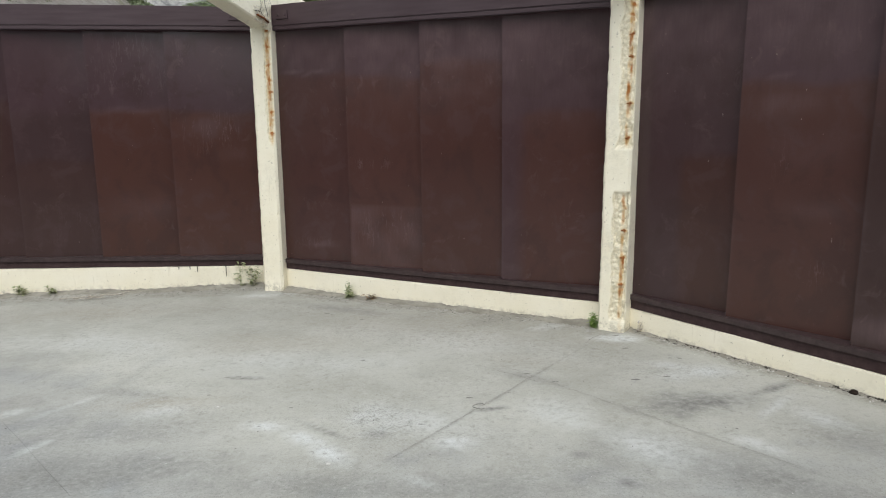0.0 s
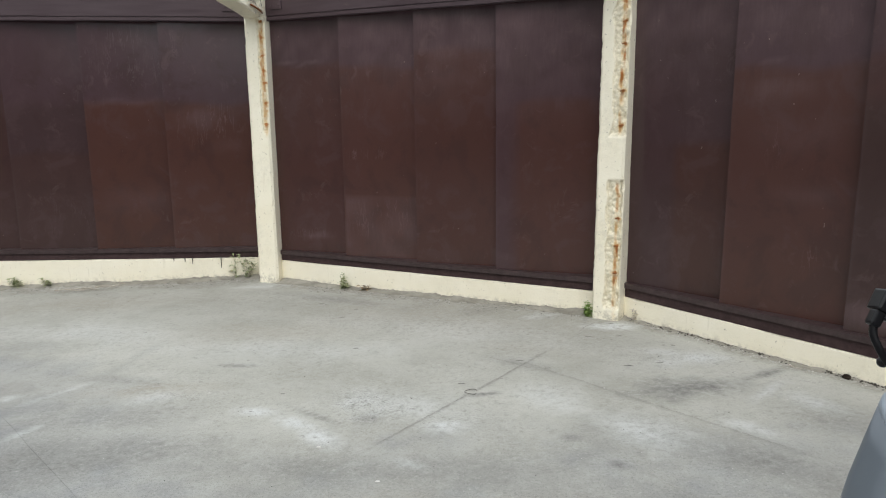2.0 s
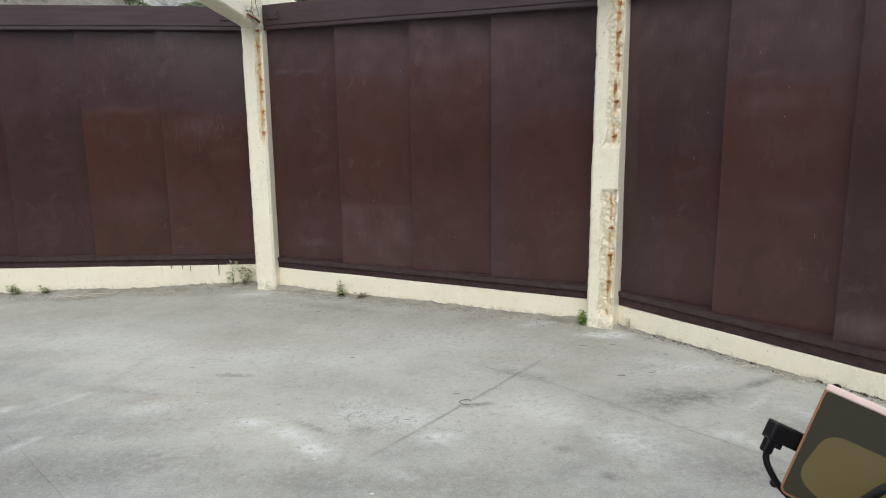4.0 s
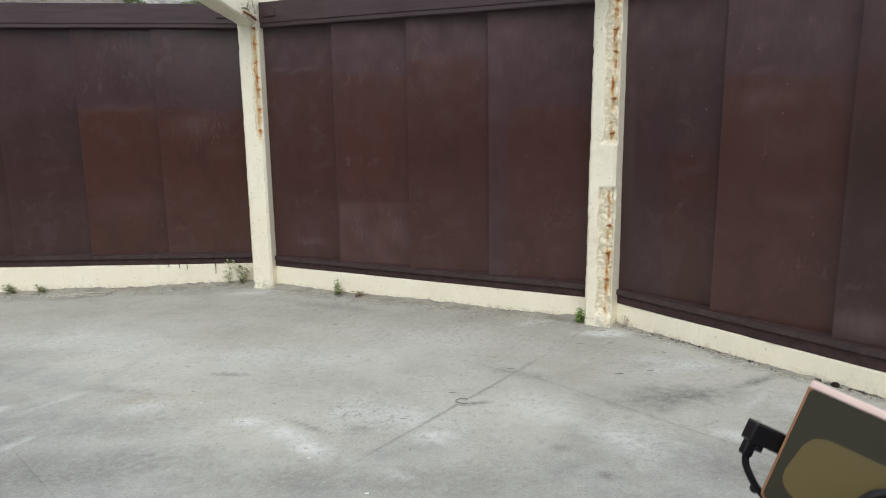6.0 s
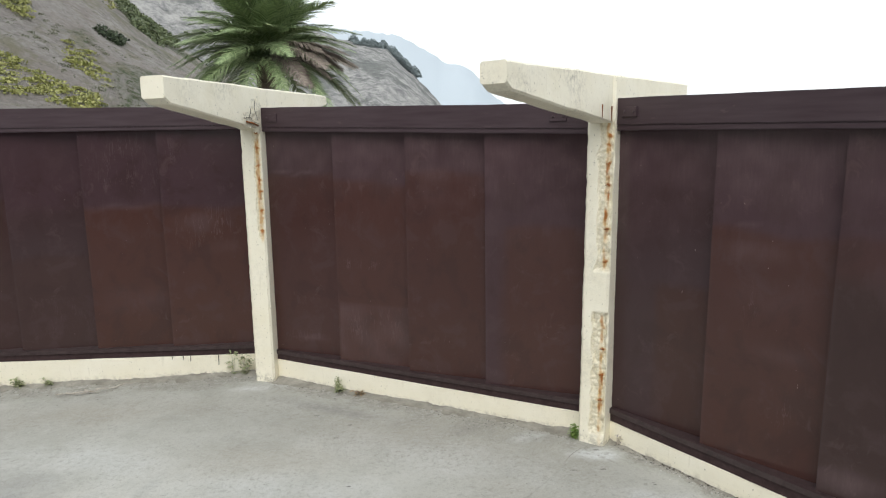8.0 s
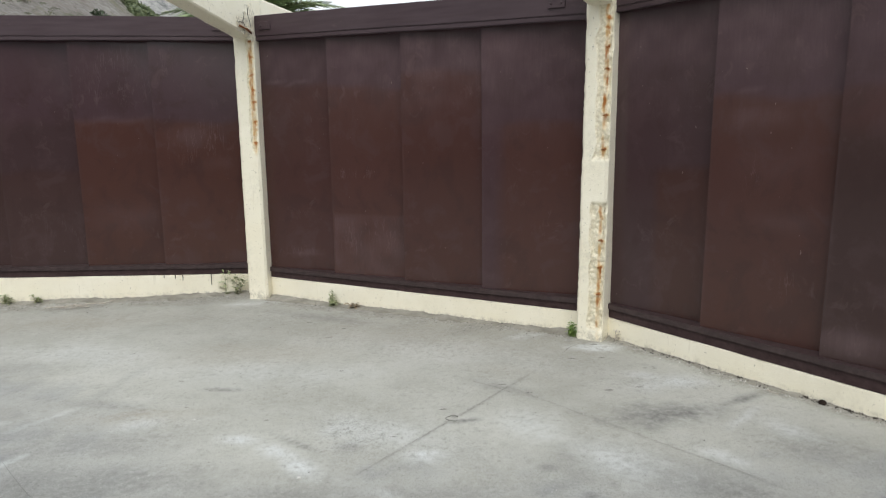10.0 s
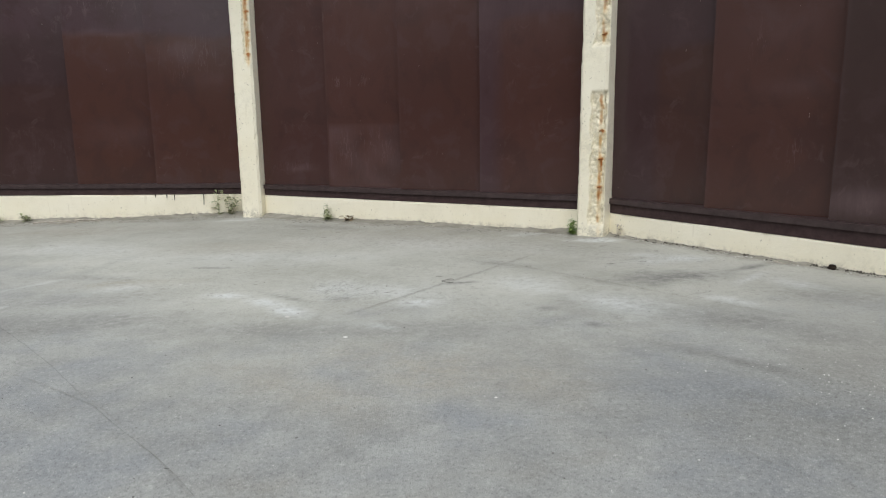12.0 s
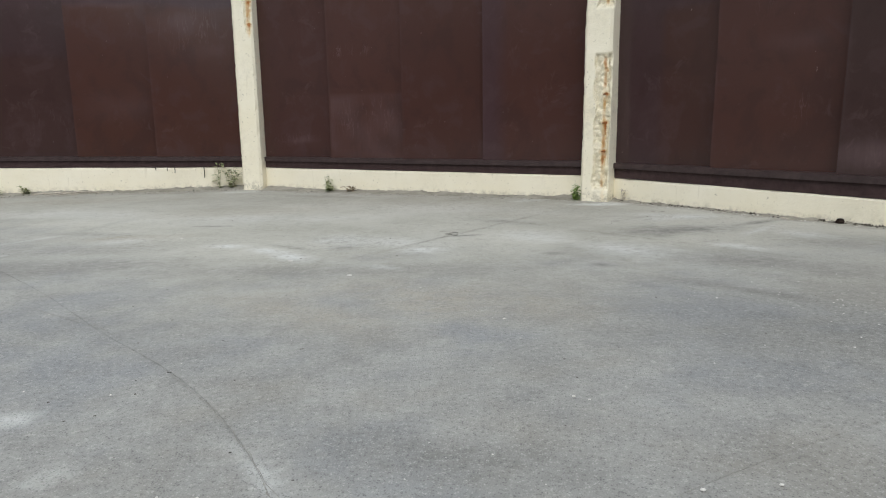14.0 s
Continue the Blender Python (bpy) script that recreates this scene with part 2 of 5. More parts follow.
def rand_mesh(verts, faces, name, material, parent=None, smooth=False, label=""):
    me = bpy.data.meshes.new(name)
    me.from_pydata(verts, [], faces)
    me.materials.append(material)
    if smooth:
        me.polygons.foreach_set("use_smooth", [True] * len(me.polygons))
    ob = new(name, me)
    if parent:
        ob.parent = parent
    if label:
        ob["label"] = label
    return ob


def bm_box(x0, x1, y0, y1, z0, z1, bevel=0.0, seg=2):
    bm = bmesh.new()
    bmesh.ops.create_cube(bm, size=1)
    for v in bm.verts:
        v.co = Vector(((x0 + x1) / 2 + v.co.x * (x1 - x0), (y0 + y1) / 2 + v.co.y * (y1 - y0), (z0 + z1) / 2 + v.co.z * (z1 - z0)))
    if bevel:
        bmesh.ops.bevel(bm, geom=bm.edges[:], offset=bevel, segments=seg, affect="EDGES", profile=0.6)
    return bm


def shape_z(bm, zlow, zhigh, z0, z1):
    """Moves the z of every vertex from the span z0..z1 to zlow(x)..zhigh(x)."""
    for v in bm.verts:
        k = (v.co.z - z0) / (z1 - z0)
        v.co.z = zlow(v.co.x) * (1 - k) + zhigh(v.co.x) * k
    return bm


def tube(points, radius, segments=6, taper=1.0, closed=False):
    """A bmesh tube along a list of points."""
    bm = bmesh.new()
    pts = [Vector(p) for p in points]
    rings, up = [], None
    for i, p in enumerate(pts):
        d = (pts[min(i + 1, len(pts) - 1)] - pts[max(i - 1, 0)]).normalized()
        if closed:
            d = (pts[(i + 1) % len(pts)] - pts[i - 1]).normalized()
        if up is None:
            up = d.cross(Vector((0.31, 0.27, 0.91)) if abs(d.z) < 0.9 else Vector((1, 0, 0)))
        up = (up - d * up.dot(d)).normalized()
        side = d.cross(up)
        r = radius * (1 + (taper - 1) * i / max(1, len(pts) - 1))
        rings.append([bm.verts.new(p + r * (math.cos(q * 2 * math.pi / segments) * side + math.sin(q * 2 * math.pi / segments) * up)) for q in range(segments)])
    for i in range(len(rings) if closed else len(rings) - 1):
        a, b = rings[i], rings[(i + 1) % len(rings)]
        for q in range(segments):
            bm.faces.new((a[q], a[(q + 1) % segments], b[(q + 1) % segments], b[q]))
    if not closed:
        bm.faces.new(rings[0][::-1])
        bm.faces.new(rings[-1])
    return bm


def smooth_line(points, n=24):
    """A Catmull-Rom line through the points."""
    p = [Vector(q) for q in points]
    p = [2 * p[0] - p[1]] + p + [2 * p[-1] - p[-2]]
    out = []
    for i in range(1, len(p) - 2):
        for k in range(n // (len(p) - 3) + 1):
            t = k / (n // (len(p) - 3) + 1)
            out.append(0.5 * ((2 * p[i]) + (p[i + 1] - p[i - 1]) * t + (2 * p[i - 1] - 5 * p[i] + 4 * p[i + 1] - p[i + 2]) * t * t + (3 * p[i] - p[i - 1] - 3 * p[i + 1] + p[i + 2]) * t ** 3))
    return out + [p[-2]]


def float_layer(ob, name, values):
    layer = ob.data.attributes.new(name, "FLOAT", "POINT")
    layer.data.foreach_set("value", np.asarray(values, dtype=np.float32))


def wobble(x, y, z, s, seed=0.0):
    return noise.noise(Vector((x * s + seed, y * s - seed, z * s + 0.37 * seed)))


def sstep(a, b, v):
    k = np.clip((v - a) / (b - a), 0, 1)
    return k * k * (3 - 2 * k)


# ---------------------------------------------------------------- the curved fence: three bays between posts
# a bay: origin of the kerb's front line, its direction, its span along that line, heights (at s = 0, slope per metre)
BAYS = {
    "left": dict(p=(-4.08, 6.62), a=7.0, s0=-1.35, s1=2.40, kerb=(0.257, -0.026), sill=(0.362, -0.027), top=(2.447, -0.003), rail=(2.665, -0.006),
                 seams=(-1.30, -0.58, 0.12, 0.817, 1.53, 2.36), lean=0.0),
    "middle": dict(p=(-1.5, 6.70), a=-27.5, s0=-0.04, s1=3.06, kerb=(0.203, -0.010), sill=(0.303, -0.008), top=(2.408, -0.022), rail=(2.628, -0.021),
                   seams=(-0.05, 0.74, 1.485, 2.222, 3.07), lean=0.012),
    "right": dict(p=(1.40, 5.14), a=-55.7, s0=-0.03, s1=3.16, kerb=(0.161, -0.010), sill=(0.272, -0.006), top=(2.362, -0.005), rail=(2.588, -0.014),
                  seams=(-0.045, 0.776, 1.566, 2.35, 3.17), lean=0.045),
}


def linear(pair):
    return lambda s: pair[0] + pair[1] * s


# touch-up paint, board by board: the height of its upper edge and how red it is
TOUCH_UP = {
    "left": ((1.9, 0.6), (1.85, 0.65), (1.25, 0.65), (1.74, 1.0), (1.71, 1.0)),
    "middle": ((2.02, 0.75), (1.96, 0.9), (2.05, 0.85), (1.62, 0.9)),
    "right": ((1.31, 0.95), (1.75, 0.9), (1.75, 0.65), (1.7, 0.6)),
}
TOUCH_UP_FROM = {("middle", 3): 2.36, ("right", 0): 0.35}


# pale smears, rubbed places and painted sheen on the boards: along the board, height, half sizes, strength
SMEARS_LEFT = {
    ("left", 3): ((0.35, 1.72, 0.35, 0.03, 0.2), (0.4, 0.8, 0.3, 0.12, 0.15)),
    ("left", 4): ((0.30, 1.55, 0.22, 0.10, 0.22), (0.55, 1.28, 0.14, 0.06, 0.15)),
}
# each board's broad first entry paints sky sheen on its upper part
SMEARS_AND_SHEEN_MIDDLE = {
    ("middle", 0): ((0.38, 2.28, 0.60, 0.34, 0.26), (0.32, 2.03, 0.24, 0.018, 0.5), (0.45, 0.46, 0.16, 0.03, 0.3)),
    ("middle", 1): ((0.38, 2.25, 0.60, 0.38, 0.36), (0.36, 2.30, 0.36, 0.14, 0.36), (0.3, 1.95, 0.3, 0.06, 0.12)),
    ("middle", 2): ((0.38, 2.25, 0.60, 0.45, 0.40), (0.42, 1.98, 0.11, 0.035, 0.35), (0.40, 2.2, 0.30, 0.08, 0.2)),
    ("middle", 3): ((0.38, 2.15, 0.70, 0.55, 0.40), (0.30, 2.28, 0.34, 0.10, 0.38), (0.4, 1.95, 0.4, 0.05, 0.14)),
}
SMEARS_AND_SHEEN_RIGHT = {
    ("right", 0): ((0.38, 2.25, 0.70, 0.45, 0.30), (0.18, 0.62, 0.03, 0.05, 0.3), (0.4, 2.0, 0.3, 0.1, 0.12)),
    # the thin strong entry at 1.77 is a painted highlight
    ("right", 1): ((0.38, 2.20, 0.70, 0.40, 0.42), (0.24, 1.77, 0.07, 0.013, 0.8), (0.30, 1.62, 0.22, 0.07, 0.24), (0.45, 1.35, 0.24, 0.10, 0.16), (0.5, 1.0, 0.2, 0.05, 0.15)),
    ("right", 2): ((0.38, 2.20, 0.70, 0.45, 0.30), (0.15, 0.36, 0.26, 0.07, 0.45), (0.35, 0.62, 0.1, 0.02, 0.25)),
}
SMEARS_AND_SHEEN = {**SMEARS_LEFT, **SMEARS_AND_SHEEN_MIDDLE, **SMEARS_AND_SHEEN_RIGHT}
SCRATCHES = {
    ("left", 3): ((0.35, 2.12, 0.34, 0.30, 0.55),), ("left", 4): ((0.12, 2.25, 0.12, 0.14, 0.4), (0.38, 1.50, 0.30, 0.20, 0.75)), ("left", 2): ((0.4, 0.7, 0.3, 0.2, 0.3),),
    ("middle", 1): ((0.22, 1.22, 0.18, 0.05, 0.9), (0.36, 0.66, 0.3, 0.16, 0.6)), ("middle", 0): ((0.4, 0.45, 0.2, 0.06, 0.5),),
    ("right", 1): ((0.30, 1.3, 0.05, 0.14, 0.5), (0.55, 0.62, 0.03, 0.10, 0.5)), ("right", 2): ((0.35, 0.7, 0.2, 0.05, 0.4),),
}


OLD_COAT = {("right", 2): (1.55, 0.75), ("right", 3): (1.6, 0.8), ("left", 0): (1.9, 0.45), ("left", 1): (1.85, 0.45), ("left", 2): (1.75, 0.55), ("right", 0): (2.0, 0.35)}


def patch_value(s, z, bay, k):
    """Touch-up paint: each board has its own edge above which the paint is greyer."""
    edge, amount = TOUCH_UP[bay][k]
    v = sstep(0.03, -0.05, z - edge + 0.02 * math.sin(5 * s + k) + 0.03 * wobble(s, z, k, 4, 1)) * amount
    if (bay, k) in TOUCH_UP_FROM:
        v *= sstep(-0.02, 0.05, s - TOUCH_UP_FROM[bay, k] + 0.02 * wobble(s, z, 0, 3, 2)) * 0.85 + 0.15
    return v


def make_bay(bay, spec):
    a = radians(spec["a"])
    m = Matrix.Translation((*spec["p"], 0)) @ Matrix.Rotation(a, 4, "Z")
    kerb, sill, top, rail = (linear(spec[k]) for k in ("kerb", "sill", "top", "rail"))
    s0, s1 = spec["s0"], spec["s1"]

    # the painted concrete kerb, a low wall of its own
    n = int((s1 - s0) / 0.03)
    ys = (0.0, 0.0, 0.0, 0.0, 0.0, 0.0, 0.004, 0.016, 0.10, 0.20, 0.20)
    zs = (-0.08, 0.01, 0.3, 0.6, 0.9, 0.97, 1.0, 1.0, 1.0, 1.0, -0.08)
    verts, faces, dirt = [], [], []
    for i in range(n + 1):
        s = s0 + (s1 - s0) * i / n
        for j, (y, z) in enumerate(zip(ys, zs)):
            h = kerb(s)
            zz = z * h if z > 0 else z
            chip = max(0.0, wobble(s, y, zz, 9, 3.1) - 0.18) * 0.03 if 0 < j < 7 else 0
            verts.append((s, y + 0.004 * wobble(s, y, zz, 4, 1.7) + 0.002 * wobble(s, zz, y, 22, 5) + chip, zz + (0.003 * wobble(s, 0, 0, 7, 9) if j in (5, 6, 7, 8) else 0)))
            dirt.append(float(sstep(0.30, 0.0, zz / h)) * (0.7 + 0.6 * wobble(s, 0, zz, 3, 2)) + 0.15 * max(0, wobble(s, zz, 0, 4, 7)) + (0.15 if j in (5, 6) else 0))
    k = len(ys)
    for i in range(n):
        for j in range(k - 1):
            q = i * k + j
            faces.append((q, q + k, q + k + 1, q + 1))
    for q in (0, n * k):
        faces.append(tuple(range(q, q + k)))
    ob = rand_mesh(verts, faces, "kerb", MAT_CREAM, smooth=True)
    ob.matrix_basis = m
    float_layer(ob, "dirt", dirt)
    tagged(ob, "low cream-painted concrete kerb under the fence, dirty at its foot", "kerb", kind="structure")

    fence = thing("board_fence", m, "tall dark red-brown painted board fence bay on a cream kerb", "fence", "fence bays")
    # overlapping boards: each one's first edge stands proud over the one before
    seams = spec["seams"]
    for b in range(len(seams) - 1):
        x0, x1 = seams[b], seams[b + 1] + 0.05
        us = (0, 0.010, 0.028, 0.055, 0.10, 0.16, 0.24, 0.32, 0.40, 0.48, 0.56, 0.64, 0.72, 0.80, 0.87, 0.93, 0.97, 1)
        nx, nz = len(us) - 1, 72
        vs, fs, patch, pale, scratch, old = [], [], [], [], [], []
        coat_edge, coat = OLD_COAT.get((bay, b), (0.0, 0.0))
        r = random.Random(f"{bay}board{b}")
        pale_box = None
        if bay == "middle" and b == 1:
            pale_box = (x0 + 0.0, x0 + 0.72, 0.28, 0.84)
        marks = SMEARS_AND_SHEEN.get((bay, b), ())
        for layer in (0, 1):
            for i in range(nx + 1):
                for j in range(nz + 1):
                    u, w = us[i], j / nz
                    s0b = x0 + (x1 - x0) * u
                    s = s0b + spec["lean"] * w
                    z = sill(s0b) + (top(s0b) + 0.05 - sill(s0b)) * w
                    y = 0.012 + 0.080 * u + 0.006 * u ** 3 + 0.006 * wobble(s, 0, z, 1.1, b + 3) + (0 if layer == 0 else 0.014)
                    vs.append((s, y, z))
                    patch.append(float(patch_value(s, z, bay, b)))
                    v = 0.0
                    if pale_box:
                        v = (0.20 + 0.25 * wobble(s, 0, z, 5, 2)) * float(sstep(pale_box[0], pale_box[0] + 0.03, s) * sstep(pale_box[1], pale_box[1] - 0.03, s) * sstep(pale_box[3] + 0.02, pale_box[3] - 0.02, z))
                    for cx, cz, wx, wz, amount in marks:
                        dz = z - cz - 0.03 * wobble(s, 0, 0, 5, b)
                        v = max(v, 1.35 * amount * math.exp(-((s - x0 - cx) / wx) ** 4 - (dz / wz) ** 2) * (0.75 + 0.6 * wobble(s, z, 0, 8, b)))
                    v = max(v, 0.10 * float(sstep(0.035, 0.0, u)) * (0.7 + 0.8 * wobble(0, 0, z, 5, b)))
                    scratch.append(float(max([amount * math.exp(-((s - x0 - cx) / wx) ** 4 - ((z - cz) / wz) ** 4) for cx, cz, wx, wz, amount in SCRATCHES.get((bay, b), ())] + [0.0])))
                    pale.append(v)
                    old.append(coat * float(sstep(0.06, -0.10, z - coat_edge + 0.05 * wobble(s, z, 0, 3, b))))
        cols, size = nz + 1, (nx + 1) * (nz + 1)
        for i in range(nx):
            for j in range(nz):
                q = i * cols + j
                fs.append((q, q + cols, q + cols + 1, q + 1))
                fs.append((size + q, size + q + 1, size + q + cols + 1, size + q + cols))
        for i in range(nx):
            for j in (0, nz):
                q = i * cols + j
                fs.append((q, size + q, size + q + cols, q + cols) if j == 0 else (q, q + cols, size + q + cols, size + q))
        for j in range(nz):
            for i in (0, nx):
                q = i * cols + j
                fs.append((q, q + 1, size + q + 1, size + q) if i == 0 else (q, size + q, size + q + 1, q + 1))
        ob = rand_mesh(vs, fs, "board", MAT_BOARD, fence)
        float_layer(ob, "patch", patch)
        float_layer(ob, "pale", pale)
        float_layer(ob, "scratch", scratch)
        float_layer(ob, "old_coat", old)
    # sill: a flat plate on the kerb and a bead under the boards
    bm = bm_box(s0, s1, 0.0, 0.15, 0, 1, 0)
    bmesh.ops.subdivide_edges(bm, edges=[e for e in bm.edges if abs(e.verts[0].co.x - e.verts[1].co.x) > 0.5], cuts=24)
    shape_z(bm, lambda s: kerb(s) + 0.003, lambda s: sill(s) - 0.040, 0, 1)
    for v in bm.verts:
        v.co.y += 0.004 * wobble(v.co.x, v.co.z, 0, 3, 4) + (0.001 if v.co.z < 0.2 else 0)
    part("sill_plate", bm, MAT_SILL, fence)
    bm = bm_box(s0, s1, -0.020, 0.135, 0, 1, 0)
    bmesh.ops.subdivide_edges(bm, edges=[e for e in bm.edges if abs(e.verts[0].co.x - e.verts[1].co.x) > 0.5], cuts=24)
    shape_z(bm, lambda s: sill(s) - 0.039, lambda s: sill(s) + 0.004, 0, 1)
    for v in bm.verts:
        v.co.y += 0.003 * wobble(v.co.x, 0, 0, 4, 8)
        if v.co.y < 0.01 and v.co.z > sill(v.co.x) - 0.02:
            v.co.z -= 0.005
    part("sill_bead", bm, MAT_BEAD, fence, "worn sill bead under the boards")
    # top rail: a plank with a narrower strip under it, set back a little
    for key, lo, hi, y0 in (("rail_plank", 0.17, 1.0, -0.046), ("rail_strip", 0.0, 0.168, -0.042)):
        e0, e1 = s0 + 0.02, s1 + 0.03
        bm = bm_box(e0, e1, y0, 0.004, 0, 1, 0)
        bmesh.ops.subdivide_edges(bm, edges=[e for e in bm.edges if abs(e.verts[0].co.x - e.verts[1].co.x) > 0.5], cuts=30)
        shape_z(bm, lambda s: top(s) * (1 - lo) + rail(s) * lo, lambda s: top(s) * (1 - hi) + rail(s) * hi, 0, 1)
        bmesh.ops.bevel(bm, geom=[e for e in bm.edges if abs(e.verts[0].co.x - e.verts[1].co.x) > 0.05 and len(e.link_faces) == 2 and e.calc_face_angle(0) > 0.5], offset=0.005, segments=2, affect="EDGES")
        for v in bm.verts:
            v.co.z += 0.005 * wobble(v.co.x, 0, 0, 1.6, 2) + 0.002 * wobble(v.co.x, v.co.z, 0, 9, 2)
            v.co.y += 0.004 * wobble(v.co.x, v.co.z, 0, 2.2, 7)
        part(key, bm, MAT_RAIL, fence)
    for s in ((s1 - 0.20,) if bay == "left" else (s0 + 0.17, s1 - 0.2) if bay == "middle" else (s0 + 0.19,)):
        zc = (top(s) + rail(s)) / 2
        plate = part("plate", bm_box(s - 0.065, s + 0.065, -0.058, -0.044, zc - 0.020, zc + 0.050, 0.003), MAT_RAIL, fence, "painted steel fixing plate")
        for dx in (-0.04, 0.04):
            bm = bmesh.new()
            bmesh.ops.create_uvsphere(bm, u_segments=10, v_segments=6, radius=0.011, matrix=Matrix.Translation((s + dx, -0.058, zc + 0.015)) @ Matrix.Diagonal((1, 0.5, 1, 1)))
            part("bolt", bm, MAT_RAIL, plate, smooth=True)
    return fence


for bay_name, bay_spec in BAYS.items():
    make_bay(bay_name, bay_spec)


# the rest of the ring, plain and unseen, added behind the camera to shape what the boards reflect
def make_ring():
    centre, radius = Vector((-3.2, -0.95)), 7.75
    for k in range(13):
        a0, a1 = radians(18 - 21.0 * k), radians(18 - 21.0 * (k + 1))
        p, q = (centre + radius * Vector((math.cos(a), math.sin(a))) for a in (a0, a1))
        if k == 0:
            p = Vector((3.20, 2.50))
        if k == 12:
            q = Vector((-5.42, 6.46))
        d = q - p
        # low segments let sky into the boards' reflections, tall ones darken them
        bm = bm_box(0, d.length, 0, 0.12, -0.05, (1.0 if k in (9, 10) else 2.0 if k == 8 else 3.2 if k in (4, 5, 6) else 2.6), 0.004)
        ob = part("wall_%d" % (k + 1), bm, MAT_RAIL)
        ob.matrix_basis = Matrix.Translation((p.x, p.y, 0)) @ Matrix.Rotation(math.atan2(d.y, d.x), 4, "Z")
        tagged(ob, "unseen plain dark brown wall, added to shape the boards' reflections", "wall", kind="structure")


make_ring()


# ---------------------------------------------------------------- the concrete posts with their arms
def make_post(centre, turn, w, top, arm_turn, arm_width, arm_front, arm_back, root, tip, spalls, ties, seed, lean, crumbled):
    """A chamfered concrete post. Its front faces -y; spalls: (z0, z1, half width, depth) down its front right corner."""
    post = thing("concrete_post", Matrix.Translation((*centre, 0)) @ Matrix.Rotation(radians(turn), 4, "Z"),
                 "cream-painted square concrete post, spalled and rust-streaked, with a cantilever arm", "post", "fence posts")
    h, c = w / 2, 0.018
    outline = []
    corners = [(-h, -h + c), (-h + c, -h), (h - c, -h), (h, -h + c), (h, h - c), (h - c, h), (-h + c, h), (-h, h - c)]
    for i, p in enumerate(corners):
        q = corners[(i + 1) % 8]
        steps = max(2, int(math.hypot(q[0] - p[0], q[1] - p[1]) / (0.006 if i in (1, 2, 3) else 0.03)))
        outline += [(p[0] + (q[0] - p[0]) * k / steps, p[1] + (q[1] - p[1]) * k / steps) for k in range(steps)]
    n, rings = len(outline), int(top / 0.0085)
    vs, fs, rust, dirt, bare = [], [], [], [], []
    for j in range(rings + 1):
        z = top * j / rings - (0.05 if j == 0 else 0)
        for x, y in outline:
            nx, ny = x / max(abs(x), abs(y)), y / max(abs(x), abs(y))
            cut, stain = 0.0, 0.0
            for z0, z1, half, depth in spalls:
                along = float(sstep(z0 - 0.03, z0 + 0.02, z) * sstep(z1 + 0.03, z1 - 0.02, z))
                if not along:
                    continue
                reach = half * (1 + 0.6 * wobble(0, 0, z, 6, seed)) + 0.012 * wobble(x, y, z, 18, seed)
                # distance along the skin from the middle of the spall
                d = (h - 0.040 - x) if y < -h + 0.019 else -(y + h) - 0.04 if x > h - 0.019 else 9
                reach *= 0.85 if d < 0 else 1.0
                k = float(sstep(reach, reach * 0.86, abs(d)))
                crag = 1 - 1.7 * abs(wobble(x, y, z * 0.7, 11, seed)) - 0.9 * abs(wobble(x, y, z, 27, seed + 2))
                cut = max(cut, along * k * depth * (0.52 + 0.52 * crag + 0.16 * wobble(x, y, z, 48, seed + 9)))
                stain = max(stain, (0.52 + 0.75 * wobble(0, 0, z, 9, seed + 3)) * along * float(sstep(0.024, 0.003, abs(d - 0.006 + 0.010 * wobble(0, 0, z, 14, seed)))))
            for zt, strength, length in ties:
                d = (h - 0.032 - x) if y < -h + 0.02 else -(y + h) - 0.03 if x > h - 0.02 else 9
                side = 0.012 + 0.022 * abs(wobble(0, 0, z, 22, seed))
                run = math.exp(-((d / (side + 0.006)) ** 2)) * (math.exp(-max(0, zt - z) / length) if z < zt else math.exp(-((z - zt) / 0.012) ** 2))
                blot = math.exp(-(((d - 0.006 * math.sin(40 * zt)) / 0.030) ** 2) - ((z - zt - 0.35 * d * math.sin(17 * zt)) / 0.016) ** 2)
                stain = max(stain, strength * max(run * (0.8 + 0.5 * wobble(x, y, z, 16, seed + 1)), blot))
            rough = 0.0016 * wobble(x, y, z, 14, seed) + 0.0022 * wobble(x, y, z, 4, seed + 5)
            edge = (0.007 * max(0, wobble(x, y, z, 10, seed + 8) - 0.1) + 0.005 * max(0, wobble(x, y, z, 30, seed + 6) - 0.15)) if abs(abs(x) - abs(y)) < 0.02 else 0
            push = rough - cut - edge
            vs.append((x + nx * push * (1 if abs(nx) > 0.8 else 0) + lean[0] * z, y + ny * push * (1 if abs(ny) > 0.8 else 0) + lean[1] * z, z))
            rust.append(stain)
            # cut areas also get tone and dirt that deepen their shade by colour
            bare.append(float(sstep(0.001, 0.006, cut)) * 0.9)
            dirt.append(float(sstep(0.12, 0.0, z)) * 0.6 + (0.30 if cut > 0.004 else 0) + 0.35 * max(0, wobble(x, y, z, 2.2, seed + 4)))
    for j in range(rings):
        for i in range(n):
            a, b = j * n + i, j * n + (i + 1) % n
            fs.append((a, b, b + n, a + n))
    fs.append(tuple(rings * n + i for i in range(n)))
    shaft = rand_mesh(vs, fs, "shaft", MAT_CREAM, post)
    float_layer(shaft, "rust", rust)
    float_layer(shaft, "dirt", dirt)
    float_layer(shaft, "bare", bare)
    # rusted ends of the steel ties that show in the spalls
    for zt, strength, length in ties:
        if strength < 0.93 or zt > 2.3 or seed < 5:
            continue
        bm = bmesh.new()
